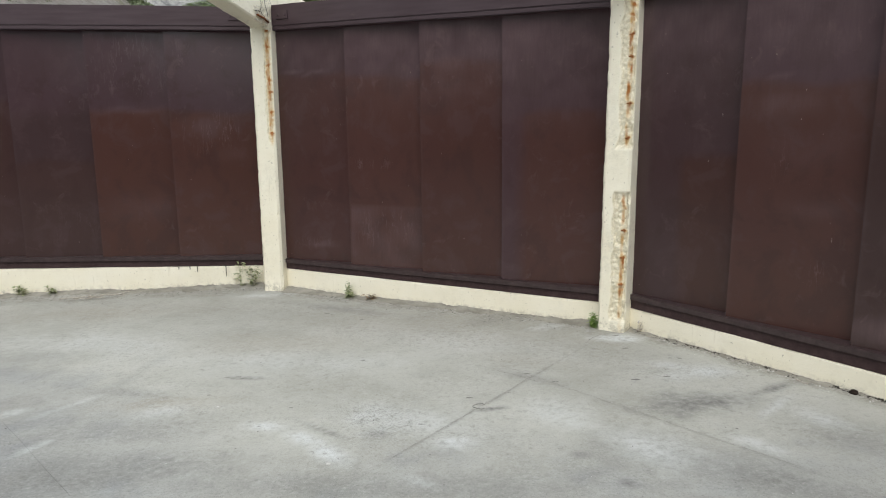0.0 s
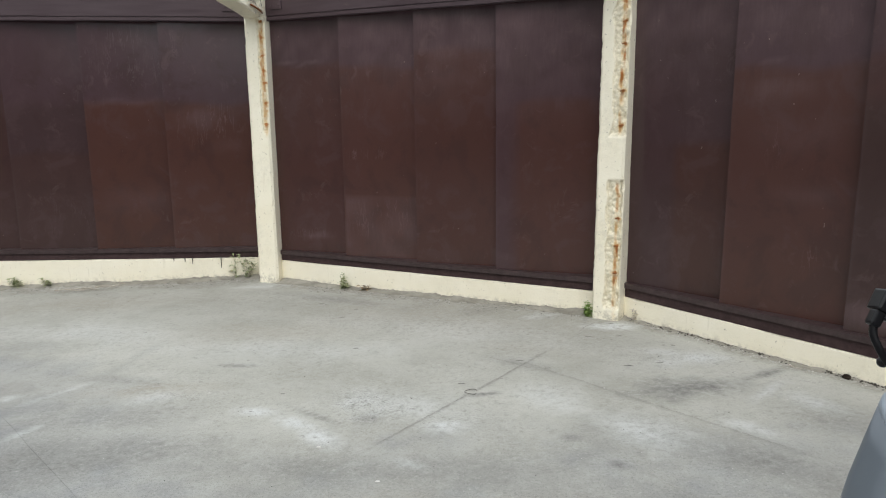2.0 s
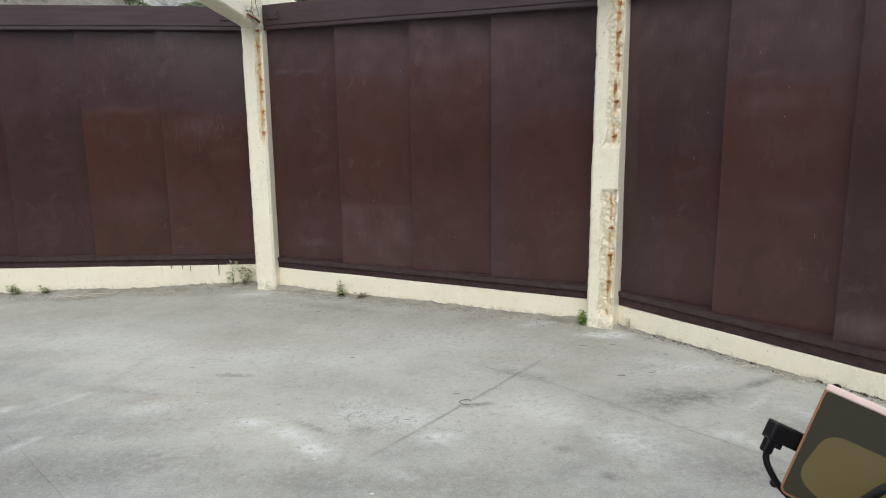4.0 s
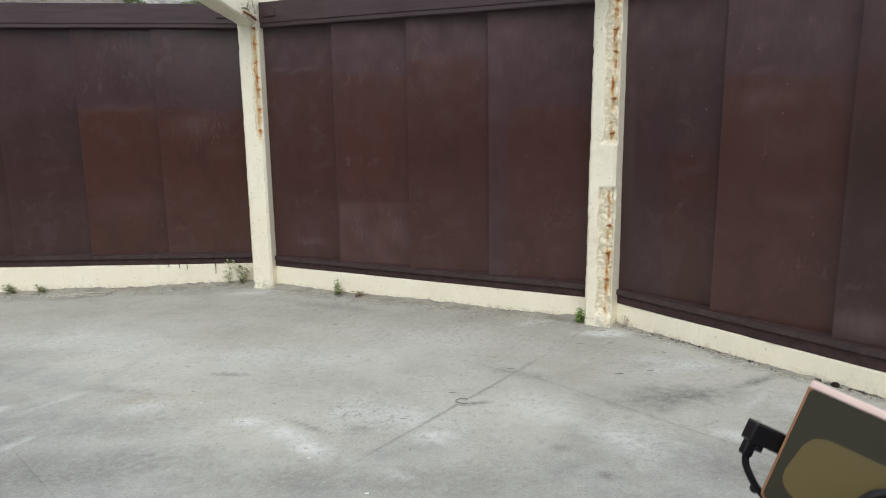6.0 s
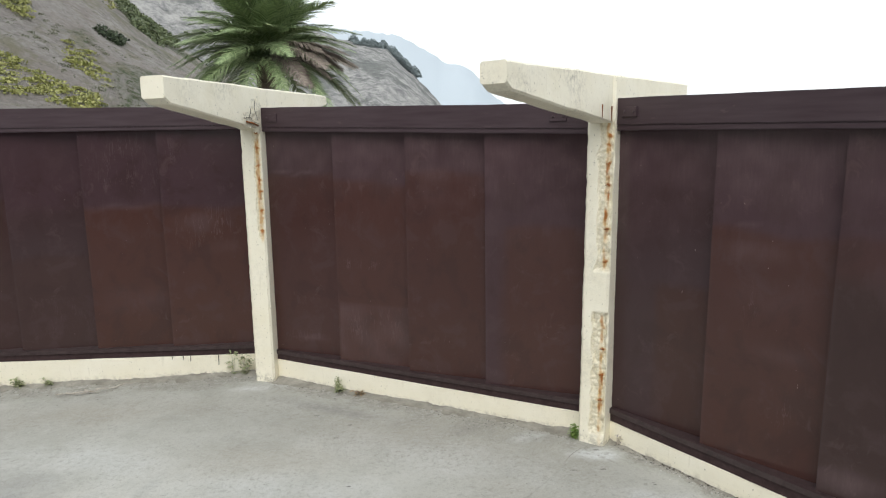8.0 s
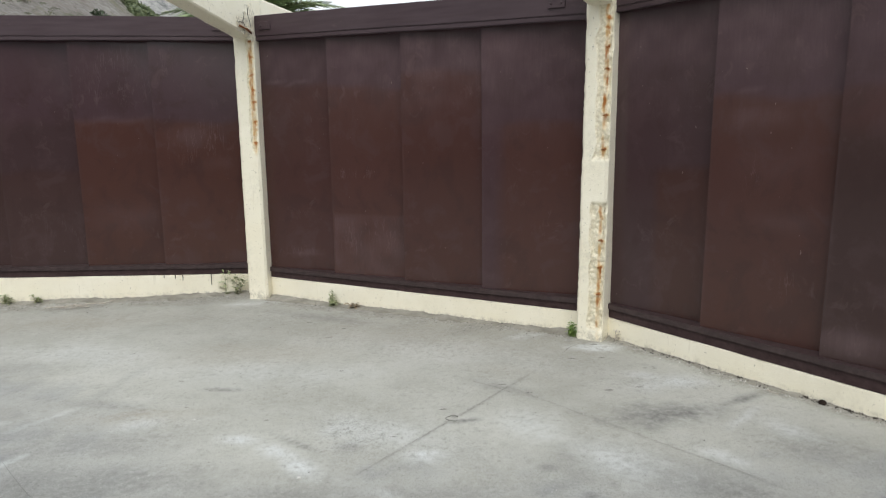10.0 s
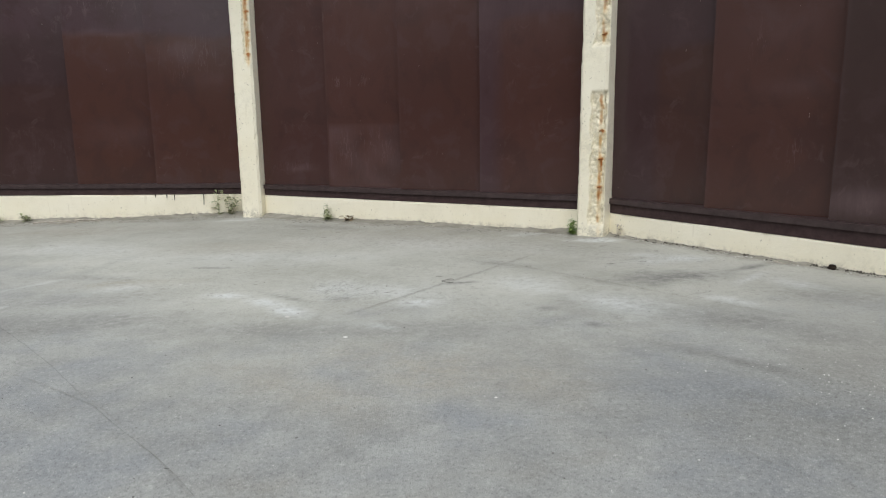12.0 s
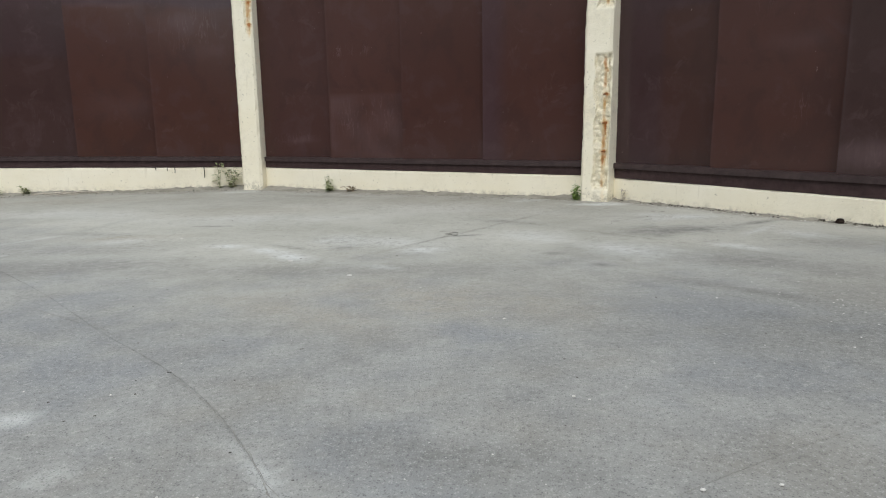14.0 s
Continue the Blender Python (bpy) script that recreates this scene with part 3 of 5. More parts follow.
        bmesh.ops.create_cone(bm, cap_ends=True, segments=8, radius1=0.0035, radius2=0.0030, depth=0.036,
                              matrix=Matrix.Translation((h - 0.034 + lean[0] * zt, -h + 0.003 + lean[1] * zt, zt)) @ Matrix.Rotation(radians(84), 4, "Y"))
        part("rebar_tie", bm, MAT_RUST, shaft, "rusted steel tie end", smooth=True)
    # the arm: level on top, deep at the post, shallow at both ends
    aw, rot = arm_width / 2, radians(arm_turn - turn)
    stations = []
    for k in range(-24, 25):
        y = (-arm_front * -k / 24) if k < 0 else arm_back * k / 24
        along = abs(k) / 24
        deep = root - (root - (tip if k < 0 else 0.10)) * min(1, max(0, along - 0.06) / 0.94)
        if k == -24:
            deep -= 0.03
        stations.append((y, deep))
    prof = 6
    vs, fs, dirt = [], [], []
    arm_top = top + 0.02
    for y, deep in stations:
        ring = [(-aw + 0.012, -deep)] + [(-aw, -deep + 0.012 + (deep - 0.024) * k / prof) for k in range(prof + 1)] + [(-aw + 0.012, 0), (aw - 0.012, 0)]
        ring += [(aw, -0.012 - (deep - 0.024) * k / prof) for k in range(prof + 1)] + [(aw - 0.012, -deep)]
        for x, z in ring:
            zz = arm_top + z + 0.006 * wobble(x, y, z, 3, seed) + 0.003 * wobble(x, y, z, 11, seed + 1)
            xx = x + 0.005 * wobble(x, y, z, 5, seed + 3) + 0.002 * wobble(x, y, z, 17, seed)
            vs.append((xx * math.cos(rot) - y * math.sin(rot) + lean[0] * top, xx * math.sin(rot) + y * math.cos(rot) + lean[1] * top, zz))
            dirt.append(max(0.0, wobble(x, y, z, 2.5, seed)) * 0.9 + (0.5 if abs(y) < 0.12 else 0))
    k = len(ring)
    for i in range(len(stations) - 1):
        for j in range(k):
            a, b = i * k + j, i * k + (j + 1) % k
            fs.append((a, b, b + k, a + k))
    fs.append(tuple(range(k - 1, -1, -1)))
    fs.append(tuple((len(stations) - 1) * k + j for j in range(k)))
    arm = rand_mesh(vs, fs, "arm", MAT_CREAM, post)
    if not crumbled:
        for y, z0, z1 in ((-0.30, -0.21, -0.30), (-0.13, -0.22, -0.33)):
            line = [Vector(((aw + 0.002) * math.cos(rot) - y * math.sin(rot) + lean[0] * top, (aw + 0.002) * math.sin(rot) + y * math.cos(rot) + lean[1] * top, arm_top + z0 + (z1 - z0) * q / 8 + 0.003 * wobble(q, y, 0, 0.7, 3))) for q in range(9)]
            part("rust_streak", tube(line, 0.0055, 5, 0.4), MAT_RUST, post, "rust weeping from a crack in the arm")
    float_layer(arm, "dirt", dirt)
    if crumbled:
        # crumbled mortar on the side of the arm over the post, cracked and dirty
        ca, sa = math.cos(rot), math.sin(rot)

        def on_arm(x, y, z):
            return Vector((x * ca - y * sa + lean[0] * top, x * sa + y * ca + lean[1] * top, z))

        for cy, cz, ry, rz in ((-0.22, -0.27, 0.17, 0.075), (-0.12, -0.17, 0.10, 0.10), (-0.10, -0.32, 0.09, 0.07)):
            bm = bmesh.new()
            bmesh.ops.create_icosphere(bm, subdivisions=4, radius=1)
            for v in bm.verts:
                n = 1 + 0.45 * wobble(*v.co, 1.8, seed + cy) + 0.40 * wobble(*v.co, 4.5, seed + 2) + 0.28 * wobble(*v.co, 11, seed)
                v.co = on_arm(aw - 0.004 + v.co.x * 0.014 * n, cy + v.co.y * ry * n, top + cz + v.co.z * rz * n)
            lump = part("mortar_patch", bm, MAT_CREAM, post, "crumbled cream-painted mortar")
            float_layer(lump, "dirt", [0.60 + 0.5 * wobble(*v.co, 14, seed) for v in lump.data.vertices])
            float_layer(lump, "rust", [0.35 * max(0, wobble(*v.co, 16, seed + 5)) for v in lump.data.vertices])
        for k, line in enumerate((((-0.40, -0.26), (-0.30, -0.255), (-0.22, -0.29), (-0.12, -0.31)), ((-0.17, -0.11), (-0.19, -0.17), (-0.16, -0.22), (-0.13, -0.28)), ((-0.30, -0.25), (-0.27, -0.20), (-0.28, -0.16)))):
            pts = smooth_line([on_arm(aw + 0.010, y, top + z) for y, z in line], 18)
            pts = [p + Vector((0, 0, 0.010 * wobble(q * 0.4, k, 0, 1, seed))) for q, p in enumerate(pts)]
            part("split", tube(pts, 0.0030, 5, 0.4), MAT_SOIL_LINE, post, "dark split in the mortar")
        # a rusted bar lying bare along the split
        bm = tube([on_arm(aw + 0.014, -0.372, top - 0.292), on_arm(aw + 0.020, -0.25, top - 0.306), on_arm(aw + 0.014, -0.138, top - 0.328)], 0.008, 7)
        part("rusted_bar", bm, MAT_RUST, post, "rusted steel bar showing at the post's head", smooth=True)
    return post


make_post((-1.603, 6.722), -12.0, 0.200, 2.79, -10.0, 0.182, 1.63, 1.84, 0.38, 0.187, [(1.42, 2.42, 0.034, 0.016)],
          [(2.40, 1.0, 0.5), (2.26, 0.95, 0.25), (2.10, 1.0, 0.35), (1.97, 0.9, 0.2), (1.86, 1.0, 0.25), (1.68, 0.95, 0.2), (1.49, 1.0, 0.09)], 3.0, (0.001, 0.0), True)
make_post((1.295, 5.185), -36.5, 0.208, 2.73, -35.3, 0.168, 1.586, 1.62, 0.335, 0.153, [(1.36, 2.42, 0.070, 0.020), (0.10, 1.02, 0.078, 0.024)],
          [(2.33, 1.0, 0.10), (2.26, 0.9, 0.2), (2.13, 1.0, 0.2), (1.98, 1.0, 0.30), (1.66, 0.95, 0.10), (1.42, 0.98, 0.03), (0.92, 0.6, 0.10), (0.76, 0.95, 0.06), (0.56, 0.97, 0.22), (0.36, 0.97, 0.24)], 7.0, (0.014, 0.0104), False)


MAT_CRACK = plain("packed_dirt", (0.17, 0.165, 0.15, 1), (0.32, 0.31, 0.285, 1), 30, 0.95, 0.2)


# ---------------------------------------------------------------- the concrete yard: slabs between joints
def blot(xs, ys, x, y, rx, ry, turn, warp, seed):
    """A soft-edged stain or pale patch on the yard, with a torn outline."""
    c, s = math.cos(radians(turn)), math.sin(radians(turn))
    u, v = ((xs - x) * c + (ys - y) * s) / rx, (-(xs - x) * s + (ys - y) * c) / ry
    return np.clip(1.25 - np.hypot(u, v) + warp, 0, 1) ** 1.3


# stains and pale places: x, y, half length, half width, turn, strength
SMEARED = [  # chalky smears and scuffed patches
    (-0.93, 3.456, 0.16, 0.075, -13, 0.72), (-0.70, 3.306, 0.20, 0.072, -41, 0.80), (-0.54, 3.131, 0.18, 0.080, -49, 0.85),
    (0.03, 3.237, 0.15, 0.095, -6, 0.80), (-2.006, 3.253, 0.12, 0.030, 64, 0.45), (-2.13, 3.752, 0.22, 0.040, 56, 0.40),
    (1.591, 4.179, 0.27, 0.13, 20, 0.75), (1.442, 4.309, 0.17, 0.08, -37, 0.60), (1.25, 4.93, 0.24, 0.10, -9, 0.95), (0.784, 5.223, 0.21, 0.09, 19, 0.55),
    (-1.62, 6.46, 0.30, 0.11, 10, 0.60), (-0.78, 1.357, 0.055, 0.045, 20, 0.62), (-0.56, 1.112, 0.06, 0.04, 44, 0.36), (1.788, 3.633, 0.22, 0.045, 44, 0.55), (-0.19, 1.10, 0.15, 0.018, -59, 0.5),
]
FADED = [  # broad bleached areas
    (-0.23, 3.539, 0.56, 0.24, -24, 0.42), (-0.43, 3.591, 0.20, 0.14, -2, 0.50), (0.96, 3.175, 0.32, 0.20, -45, 0.62), (0.62, 3.55, 0.30, 0.18, -45, 0.40),
    (1.499, 3.157, 0.17, 0.065, -50, 0.55), (1.929, 3.468, 0.20, 0.10, -65, 0.50), (-1.547, 3.686, 0.17, 0.12, 20, 0.45), (-2.471, 4.964, 0.90, 0.30, -12, 0.34),
    (-1.079, 4.511, 0.80, 0.26, -3, 0.34), (-0.114, 2.85, 0.12, 0.045, -30, 0.45), (-2.38, 3.69, 0.08, 0.06, 53, 0.45), (0.2, 4.9, 1.1, 0.40, -25, 0.28),
]
DARK = [  # damp, dirt and flaked places
    (1.40, 3.70, 0.42, 0.17, 8, 0.74), (1.897, 3.894, 0.31, 0.055, 30, 0.60), (0.772, 2.816, 0.06, 0.05, -41, 0.85), (-1.241, 4.194, 0.125, 0.035, -8, 0.50),
    (0.26, 3.649, 0.09, 0.026, 14, 1.0), (-1.95, 4.31, 0.60, 0.06, 84, 0.17), (-1.817, 3.958, 0.34, 0.09, -14, 0.32), (-0.341, 3.338, 0.11, 0.10, 22, 0.40),
    (0.47, 4.173, 0.32, 0.11, -34, 0.36), (0.632, 3.087, 0.06, 0.04, -2, 0.60), (1.168, 2.322, 0.42, 0.06, -45, 0.55), (-0.62, 3.40, 0.30, 0.022, -40, 0.5),
]
BROAD_DARK = [  # broad darker areas
    (1.45, 2.80, 0.45, 0.20, -35, 0.50), (-1.60, 2.95, 0.75, 0.26, 4, 0.46), (-0.55, 2.82, 0.55, 0.14, -8, 0.30), (1.95, 3.25, 0.30, 0.22, -50, 0.30), (0.015, 2.80, 0.6, 0.15, -8, 0.26), (1.403, 2.925, 0.5, 0.2, -28, 0.24),
    (0.147, 1.152, 0.24, 0.10, -16, 0.50), (1.25, 1.75, 0.8, 0.45, -35, 0.36), (0.9, 0.95, 0.8, 0.3, 0, 0.28), (-0.9, 5.9, 0.8, 0.12, -27, 0.3), (-1.65, 3.45, 0.70, 0.20, 10, 0.24),
]
WARM = [(0.15, 2.30, 0.55, 0.26, -20, 0.75), (-0.28, 2.15, 0.5, 0.14, -39, 0.5), (-1.55, 3.80, 0.40, 0.12, 5, 0.8), (0.0, 5.2, 1.3, 0.5, -25, 0.7), (-2.9, 5.9, 1.2, 0.3, 5, 0.6), (-1.2, 4.9, 1.2, 0.3, 0, 0.5), (0.5, 4.5, 0.5, 0.2, -30, 0.45)]
GRIT = [(-0.43, 3.60, 0.34, 0.20, -20, 0.9), (-0.30, 3.36, 0.22, 0.18, 0, 0.9), (1.30, 2.02, 0.50, 0.26, -45, 0.9), (0.80, 2.86, 0.2, 0.1, 0, 0.6), (-1.4, 3.7, 0.25, 0.1, 10, 0.7), (1.5, 4.2, 0.4, 0.2, 0, 0.6), (0.1, 3.30, 0.3, 0.2, 0, 0.5)]


def yard_slabs():
    yard = thing("yard_floor", None, "worn grey concrete yard floor with joints, pale patches and grime", "floor", kind="structure")
    xs = np.r_[np.arange(-9, -4.6, 0.4), np.arange(-4.6, 3.0, 0.028), np.arange(3.0, 7.1, 0.4)]
    ys = np.r_[np.arange(-6, 0.6, 0.4), np.arange(0.6, 7.4, 0.028), np.arange(7.4, 7.7, 0.15)]
    nx, ny = len(xs), len(ys)
    gx, gy = np.meshgrid(xs, ys, indexing="ij")
    # joints: a point on each and its direction; a slab is a list of (joint, side)
    joints = [((0.21, 3.70), 53.8), ((0.80, 3.845), -50.0), ((-0.62, 1.72), -46.0), ((0.75, 1.165), 25.5)]
    spans = [(-0.50, 0.75), (-0.75, 1.2), (-0.4, 1.0), (-0.4, 0.5)]  # where each joint is grimy
    lines = []
    for (px, py), turn in joints:
        c, s = math.cos(radians(turn)), math.sin(radians(turn))
        lines.append((-s, c, -s * px + c * py))

    def joint_at(k, px, py):
        """How far a point lies from a joint, and how open the joint is there."""
        (qx, qy), turn = joints[k]
        along = (px - qx) * math.cos(radians(turn)) + (py - qy) * math.sin(radians(turn))
        show = float(sstep(spans[k][0] - 0.3, spans[k][0], along) * sstep(spans[k][1] + 0.3, spans[k][1], along))
        return abs(lines[k][0] * px + lines[k][1] * py - lines[k][2]), show

    slabs = [((2, 1), (0, 1)), ((2, 1), (0, -1), (1, 1)), ((2, 1), (0, -1), (1, -1), (3, 1)), ((2, 1), (0, -1), (1, -1), (3, -1)), ((2, -1),)]
    bend_n, bend_c = (0.719, 0.695), (0.695, -0.719)

    def bent(px, py):
        u = (px + 0.62) * bend_c[0] + (py - 1.72) * bend_c[1]
        w = (px + 0.62) * bend_n[0] + (py - 1.72) * bend_n[1]
        k = (-0.22 * min(u * u, 1.2) if u > 0 else 0.04 * min(u * u, 1.0)) * math.exp(-(w / 0.35) ** 2)
        return px + bend_n[0] * k + 0.006 * wobble(px, py, 0, 2.5, 3), py + bend_n[1] * k + 0.006 * wobble(py, px, 0, 2.5, 8)

    # dirt packed into the joints almost to the top
    for (px, py), turn in joints:
        c, s = math.cos(radians(turn)), math.sin(radians(turn))
        vs, fs = [], []
        for k in range(1000):
            d = -4 + k * 0.008
            for side in (-0.014, -0.005, 0, 0.005, 0.014):
                qx, qy = px + c * d - s * side, py + s * d + c * side
                z = 0.004 * wobble(qx, qy, 0, 0.8, 4) + 0.0012 * wobble(qx, qy, 0, 6, 2) - 0.0027 + 0.0018 * wobble(qx, qy, 0, 22, 5) + 0.0010 * wobble(qx, qy, 0, 70, 5) - 0.06 * abs(side)
                vs.append((*bent(qx, qy), z))
        for k in range(999):
            fs += [(5 * k + q, 5 * k + 5 + q, 5 * k + 6 + q, 5 * k + 1 + q) for q in range(4)]
        rand_mesh(vs, fs, "joint_dirt", MAT_CRACK, yard)
    for slab_sides in slabs:
        side = np.ones((nx, ny), bool)
        for k, sg in slab_sides:
            a, b, d = lines[k]
            side &= sg * (a * gx + b * gy - d) > -0.6
        if side.sum() < 8:
            continue
        bm = bmesh.new()
        made = {}
        for i, j in zip(*np.nonzero(side)):
            made[i, j] = bm.verts.new((xs[i], ys[j], 0))
        for (i, j), v in made.items():
            quad = [made.get(k) for k in ((i, j), (i + 1, j), (i + 1, j + 1), (i, j + 1))]
            if all(quad):
                bm.faces.new(quad)
        for k, sg in slab_sides:
            a, b, d = lines[k]
            bmesh.ops.bisect_plane(bm, geom=bm.verts[:] + bm.edges[:] + bm.faces[:], plane_co=(sg * a * (sg * d + 0.0003), sg * b * (sg * d + 0.0003), 0),
                                   plane_no=(sg * a, sg * b, 0), clear_inner=True)
        if not bm.faces:
            bm.free()
            continue
        rim = [e for e in bm.edges if e.is_boundary]
        low = bmesh.ops.extrude_edge_only(bm, edges=rim)["geom"]
        for v in low:
            if isinstance(v, bmesh.types.BMVert):
                v.co.z = -0.0045
        r = random.Random(str(slab_sides))
        lift = r.uniform(-0.0004, 0.0004)
        for v in bm.verts:
            if v.co.z > -0.01:
                near = 1.0
                for k, _ in slab_sides:
                    off, show = joint_at(k, v.co.x, v.co.y)
                    near = min(near, 1 - show * max(0.0, 1 - off / 0.02))
                v.co.z += lift + 0.004 * wobble(v.co.x, v.co.y, 0, 0.8, 4) + 0.0012 * wobble(v.co.x, v.co.y, 0, 6, 2) - 0.0015 * (1 - near)
        seam = []
        for v in bm.verts:
            best = 0.0
            for k, _ in slab_sides:
                off, show = joint_at(k, v.co.x, v.co.y)
                best = max(best, (1.0, 0.9, 0.5, 0.6)[k] * (0.05 + 0.95 * show) * max(0.0, 1 - off / 0.020))
            seam.append(best)
        for v in bm.verts:
            v.co.x, v.co.y = bent(v.co.x, v.co.y)
        slab = part("concrete_slab", bm, MAT_CONCRETE, yard)
        float_layer(slab, "seam", seam)
        co = np.empty(len(slab.data.vertices) * 3, np.float32)
        slab.data.vertices.foreach_get("co", co)
        x, y = co[0::3], co[1::3]
        warp = np.array([0.42 * wobble(p, q, 0, 3.2, 1) + 0.30 * wobble(p, q, 0, 9, 6) + 0.18 * wobble(p, q, 0, 24, 3) for p, q in zip(x, y)])
        # the worn part of the yard, nearer its middle, with a ragged edge
        ragged = y - 0.10 * np.sin(2.1 * x + 0.6) - 0.12 * np.maximum(0, x - 0.6) - 0.75 * np.maximum(0, -x - 0.8) + 0.55 * warp
        soil = np.zeros(len(x))
        for spec, reach in ((BAYS["left"], 0.55), (BAYS["middle"], 0.48), (BAYS["right"], 0.16)):
            a = radians(spec["a"])
            along = (x - spec["p"][0]) * math.cos(a) + (y - spec["p"][1]) * math.sin(a)
            off = (x - spec["p"][0]) * math.sin(a) - (y - spec["p"][1]) * math.cos(a)
            soil = np.maximum(soil, sstep(reach, 0.03, off + 0.30 * warp * reach / 0.4) * (along > spec["s0"] - 0.2) * (along < spec["s1"] + 0.2))
        float_layer(slab, "soil", soil)
        float_layer(slab, "worn", 0.45 * sstep(3.40, 2.75, ragged) + 0.55 * sstep(2.85, 1.75, ragged))
        for key, table in (("light", SMEARED + FADED), ("dark", DARK + BROAD_DARK), ("warm", WARM), ("grit", GRIT)):
            total = np.zeros(len(x))
            for k, (px, py, rx, ry, turn, amount) in enumerate(table):
                total = np.maximum(total, (1.35 if key == "dark" else 1.0) * amount * blot(x, y, px, py, rx, ry, turn, warp, k))
            float_layer(slab, key, np.minimum(total, 1))


yard_slabs()


# hairline cracks, packed with dirt
def make_crack(points, width, seed):
    r = random.Random(seed)
    vs, fs = [], []
    for k, (x, y) in enumerate(points):
        q = points[min(k + 1, len(points) - 1)]
        o = points[max(k - 1, 0)]
        d = Vector((q[0] - o[0], q[1] - o[1])).normalized()
        w = width * r.uniform(0.3, 1.0)
        j = r.uniform(-1, 1) * width
        for side in (-1, 1):
            vs.append((x - d.y * (w * side + j), y + d.x * (w * side + j), 0.0025 + 0.004 * wobble(x, y, 0, 0.8, 4)))
    for k in range(len(points) - 1):
        fs.append((2 * k, 2 * k + 2, 2 * k + 3, 2 * k + 1))
    tagged(rand_mesh(vs, fs, "crack", MAT_CRACK), "dirt-filled hairline crack in the concrete", "crack", kind="stuff")


def crack_line(a, b, bend, n=40):
    d = Vector((b[0] - a[0], b[1] - a[1]))
    return [(a[0] + d.x * k / n - d.y * bend * math.sin(math.pi * k / n) + 0.006 * wobble(k * 0.21, a[0], 0, 1, 3),
             a[1] + d.y * k / n + d.x * bend * math.sin(math.pi * k / n) + 0.006 * wobble(k * 0.21, a[1], 5, 1, 3)) for k in range(n + 1)]


make_crack(crack_line((0.77, 1.856), (1.051, 1.387), 0.03), 0.0010, 1)
make_crack(crack_line((0.911, 2.672), (1.42, 2.02), -0.02), 0.0012, 2)
make_crack(crack_line((0.99, 4.80), (1.15, 5.02), 0.05, 14), 0.0034, 3)
make_crack(crack_line((-1.418, 2.393), (-0.947, 2.063), 0.02, 24), 0.0011, 4)
make_crack(crack_line((-1.107, 1.88), (-0.947, 2.063), 0.04, 14), 0.0012, 7)
make_crack(crack_line((-0.60, 3.38), (-0.22, 3.08), 0.04, 20), 0.0008, 5)
make_crack(crack_line((-0.25, 3.08), (0.55, 4.17), 0.0, 60), 0.0015, 11)
make_crack(crack_line((0.36, 4.37), (1.58, 2.92), 0.0, 70), 0.0013, 12)
make_crack(crack_line((-1.036, 2.178), (-0.543, 1.627), 0.012, 40), 0.0007, 13)
make_crack(crack_line((-0.543, 1.627), (-0.130, 0.990), 0.030, 50), 0.0009, 14)
make_crack(crack_line((0.33, 4.27), (0.56, 4.05), 0.02, 14), 0.0030, 6)
make_crack(crack_line((0.517, 2.185), (0.597, 2.096), 0.02, 10), 0.0014, 8)


# ---------------------------------------------------------------- ground sheet with the hillside beyond the fence
def hill_height(x, y):
    r, a = np.hypot(x, y), np.degrees(np.arctan2(x, y))
    # a bare spur falling from the left, its crest line by bearing
    crest = np.interp(a, (-100, -55, -33, -24, -20.6, -16.8, -11, -5, 20), (0, 12, 19.5, 12.2, 9.4, 6.6, 3.2, 0.4, 0))
    spur = np.tan(np.radians(crest)) * 72 * sstep(16, 78, r) * sstep(190, 90, r)
    # a grey rocky bluff farther off
    bluff_line = np.interp(a, (-40, -22, -12, -9.2, -6.5, -4.0, -2.0, 1.0, 3), (17, 13, 9.8, 8.5, 7.4, 6.9, 5.1, 1.5, 0))
    bluff = np.tan(np.radians(bluff_line)) * 210 * sstep(120, 215, r) * sstep(420, 240, r)
    # far hills, their mist put into the colour
    far_line = np.interp(a, (-60, -10, -3.5, -1.5, 0.5, 1.5, 2.8, 4.5, 9), (9, 8.4, 7.6, 6.6, 5.4, 5.5, 4.7, 2.6, 0))
    far = np.tan(np.radians(far_line)) * 700 * sstep(450, 720, r) * sstep(1500, 800, r)
    return np.maximum(np.maximum(spur, bluff), far)


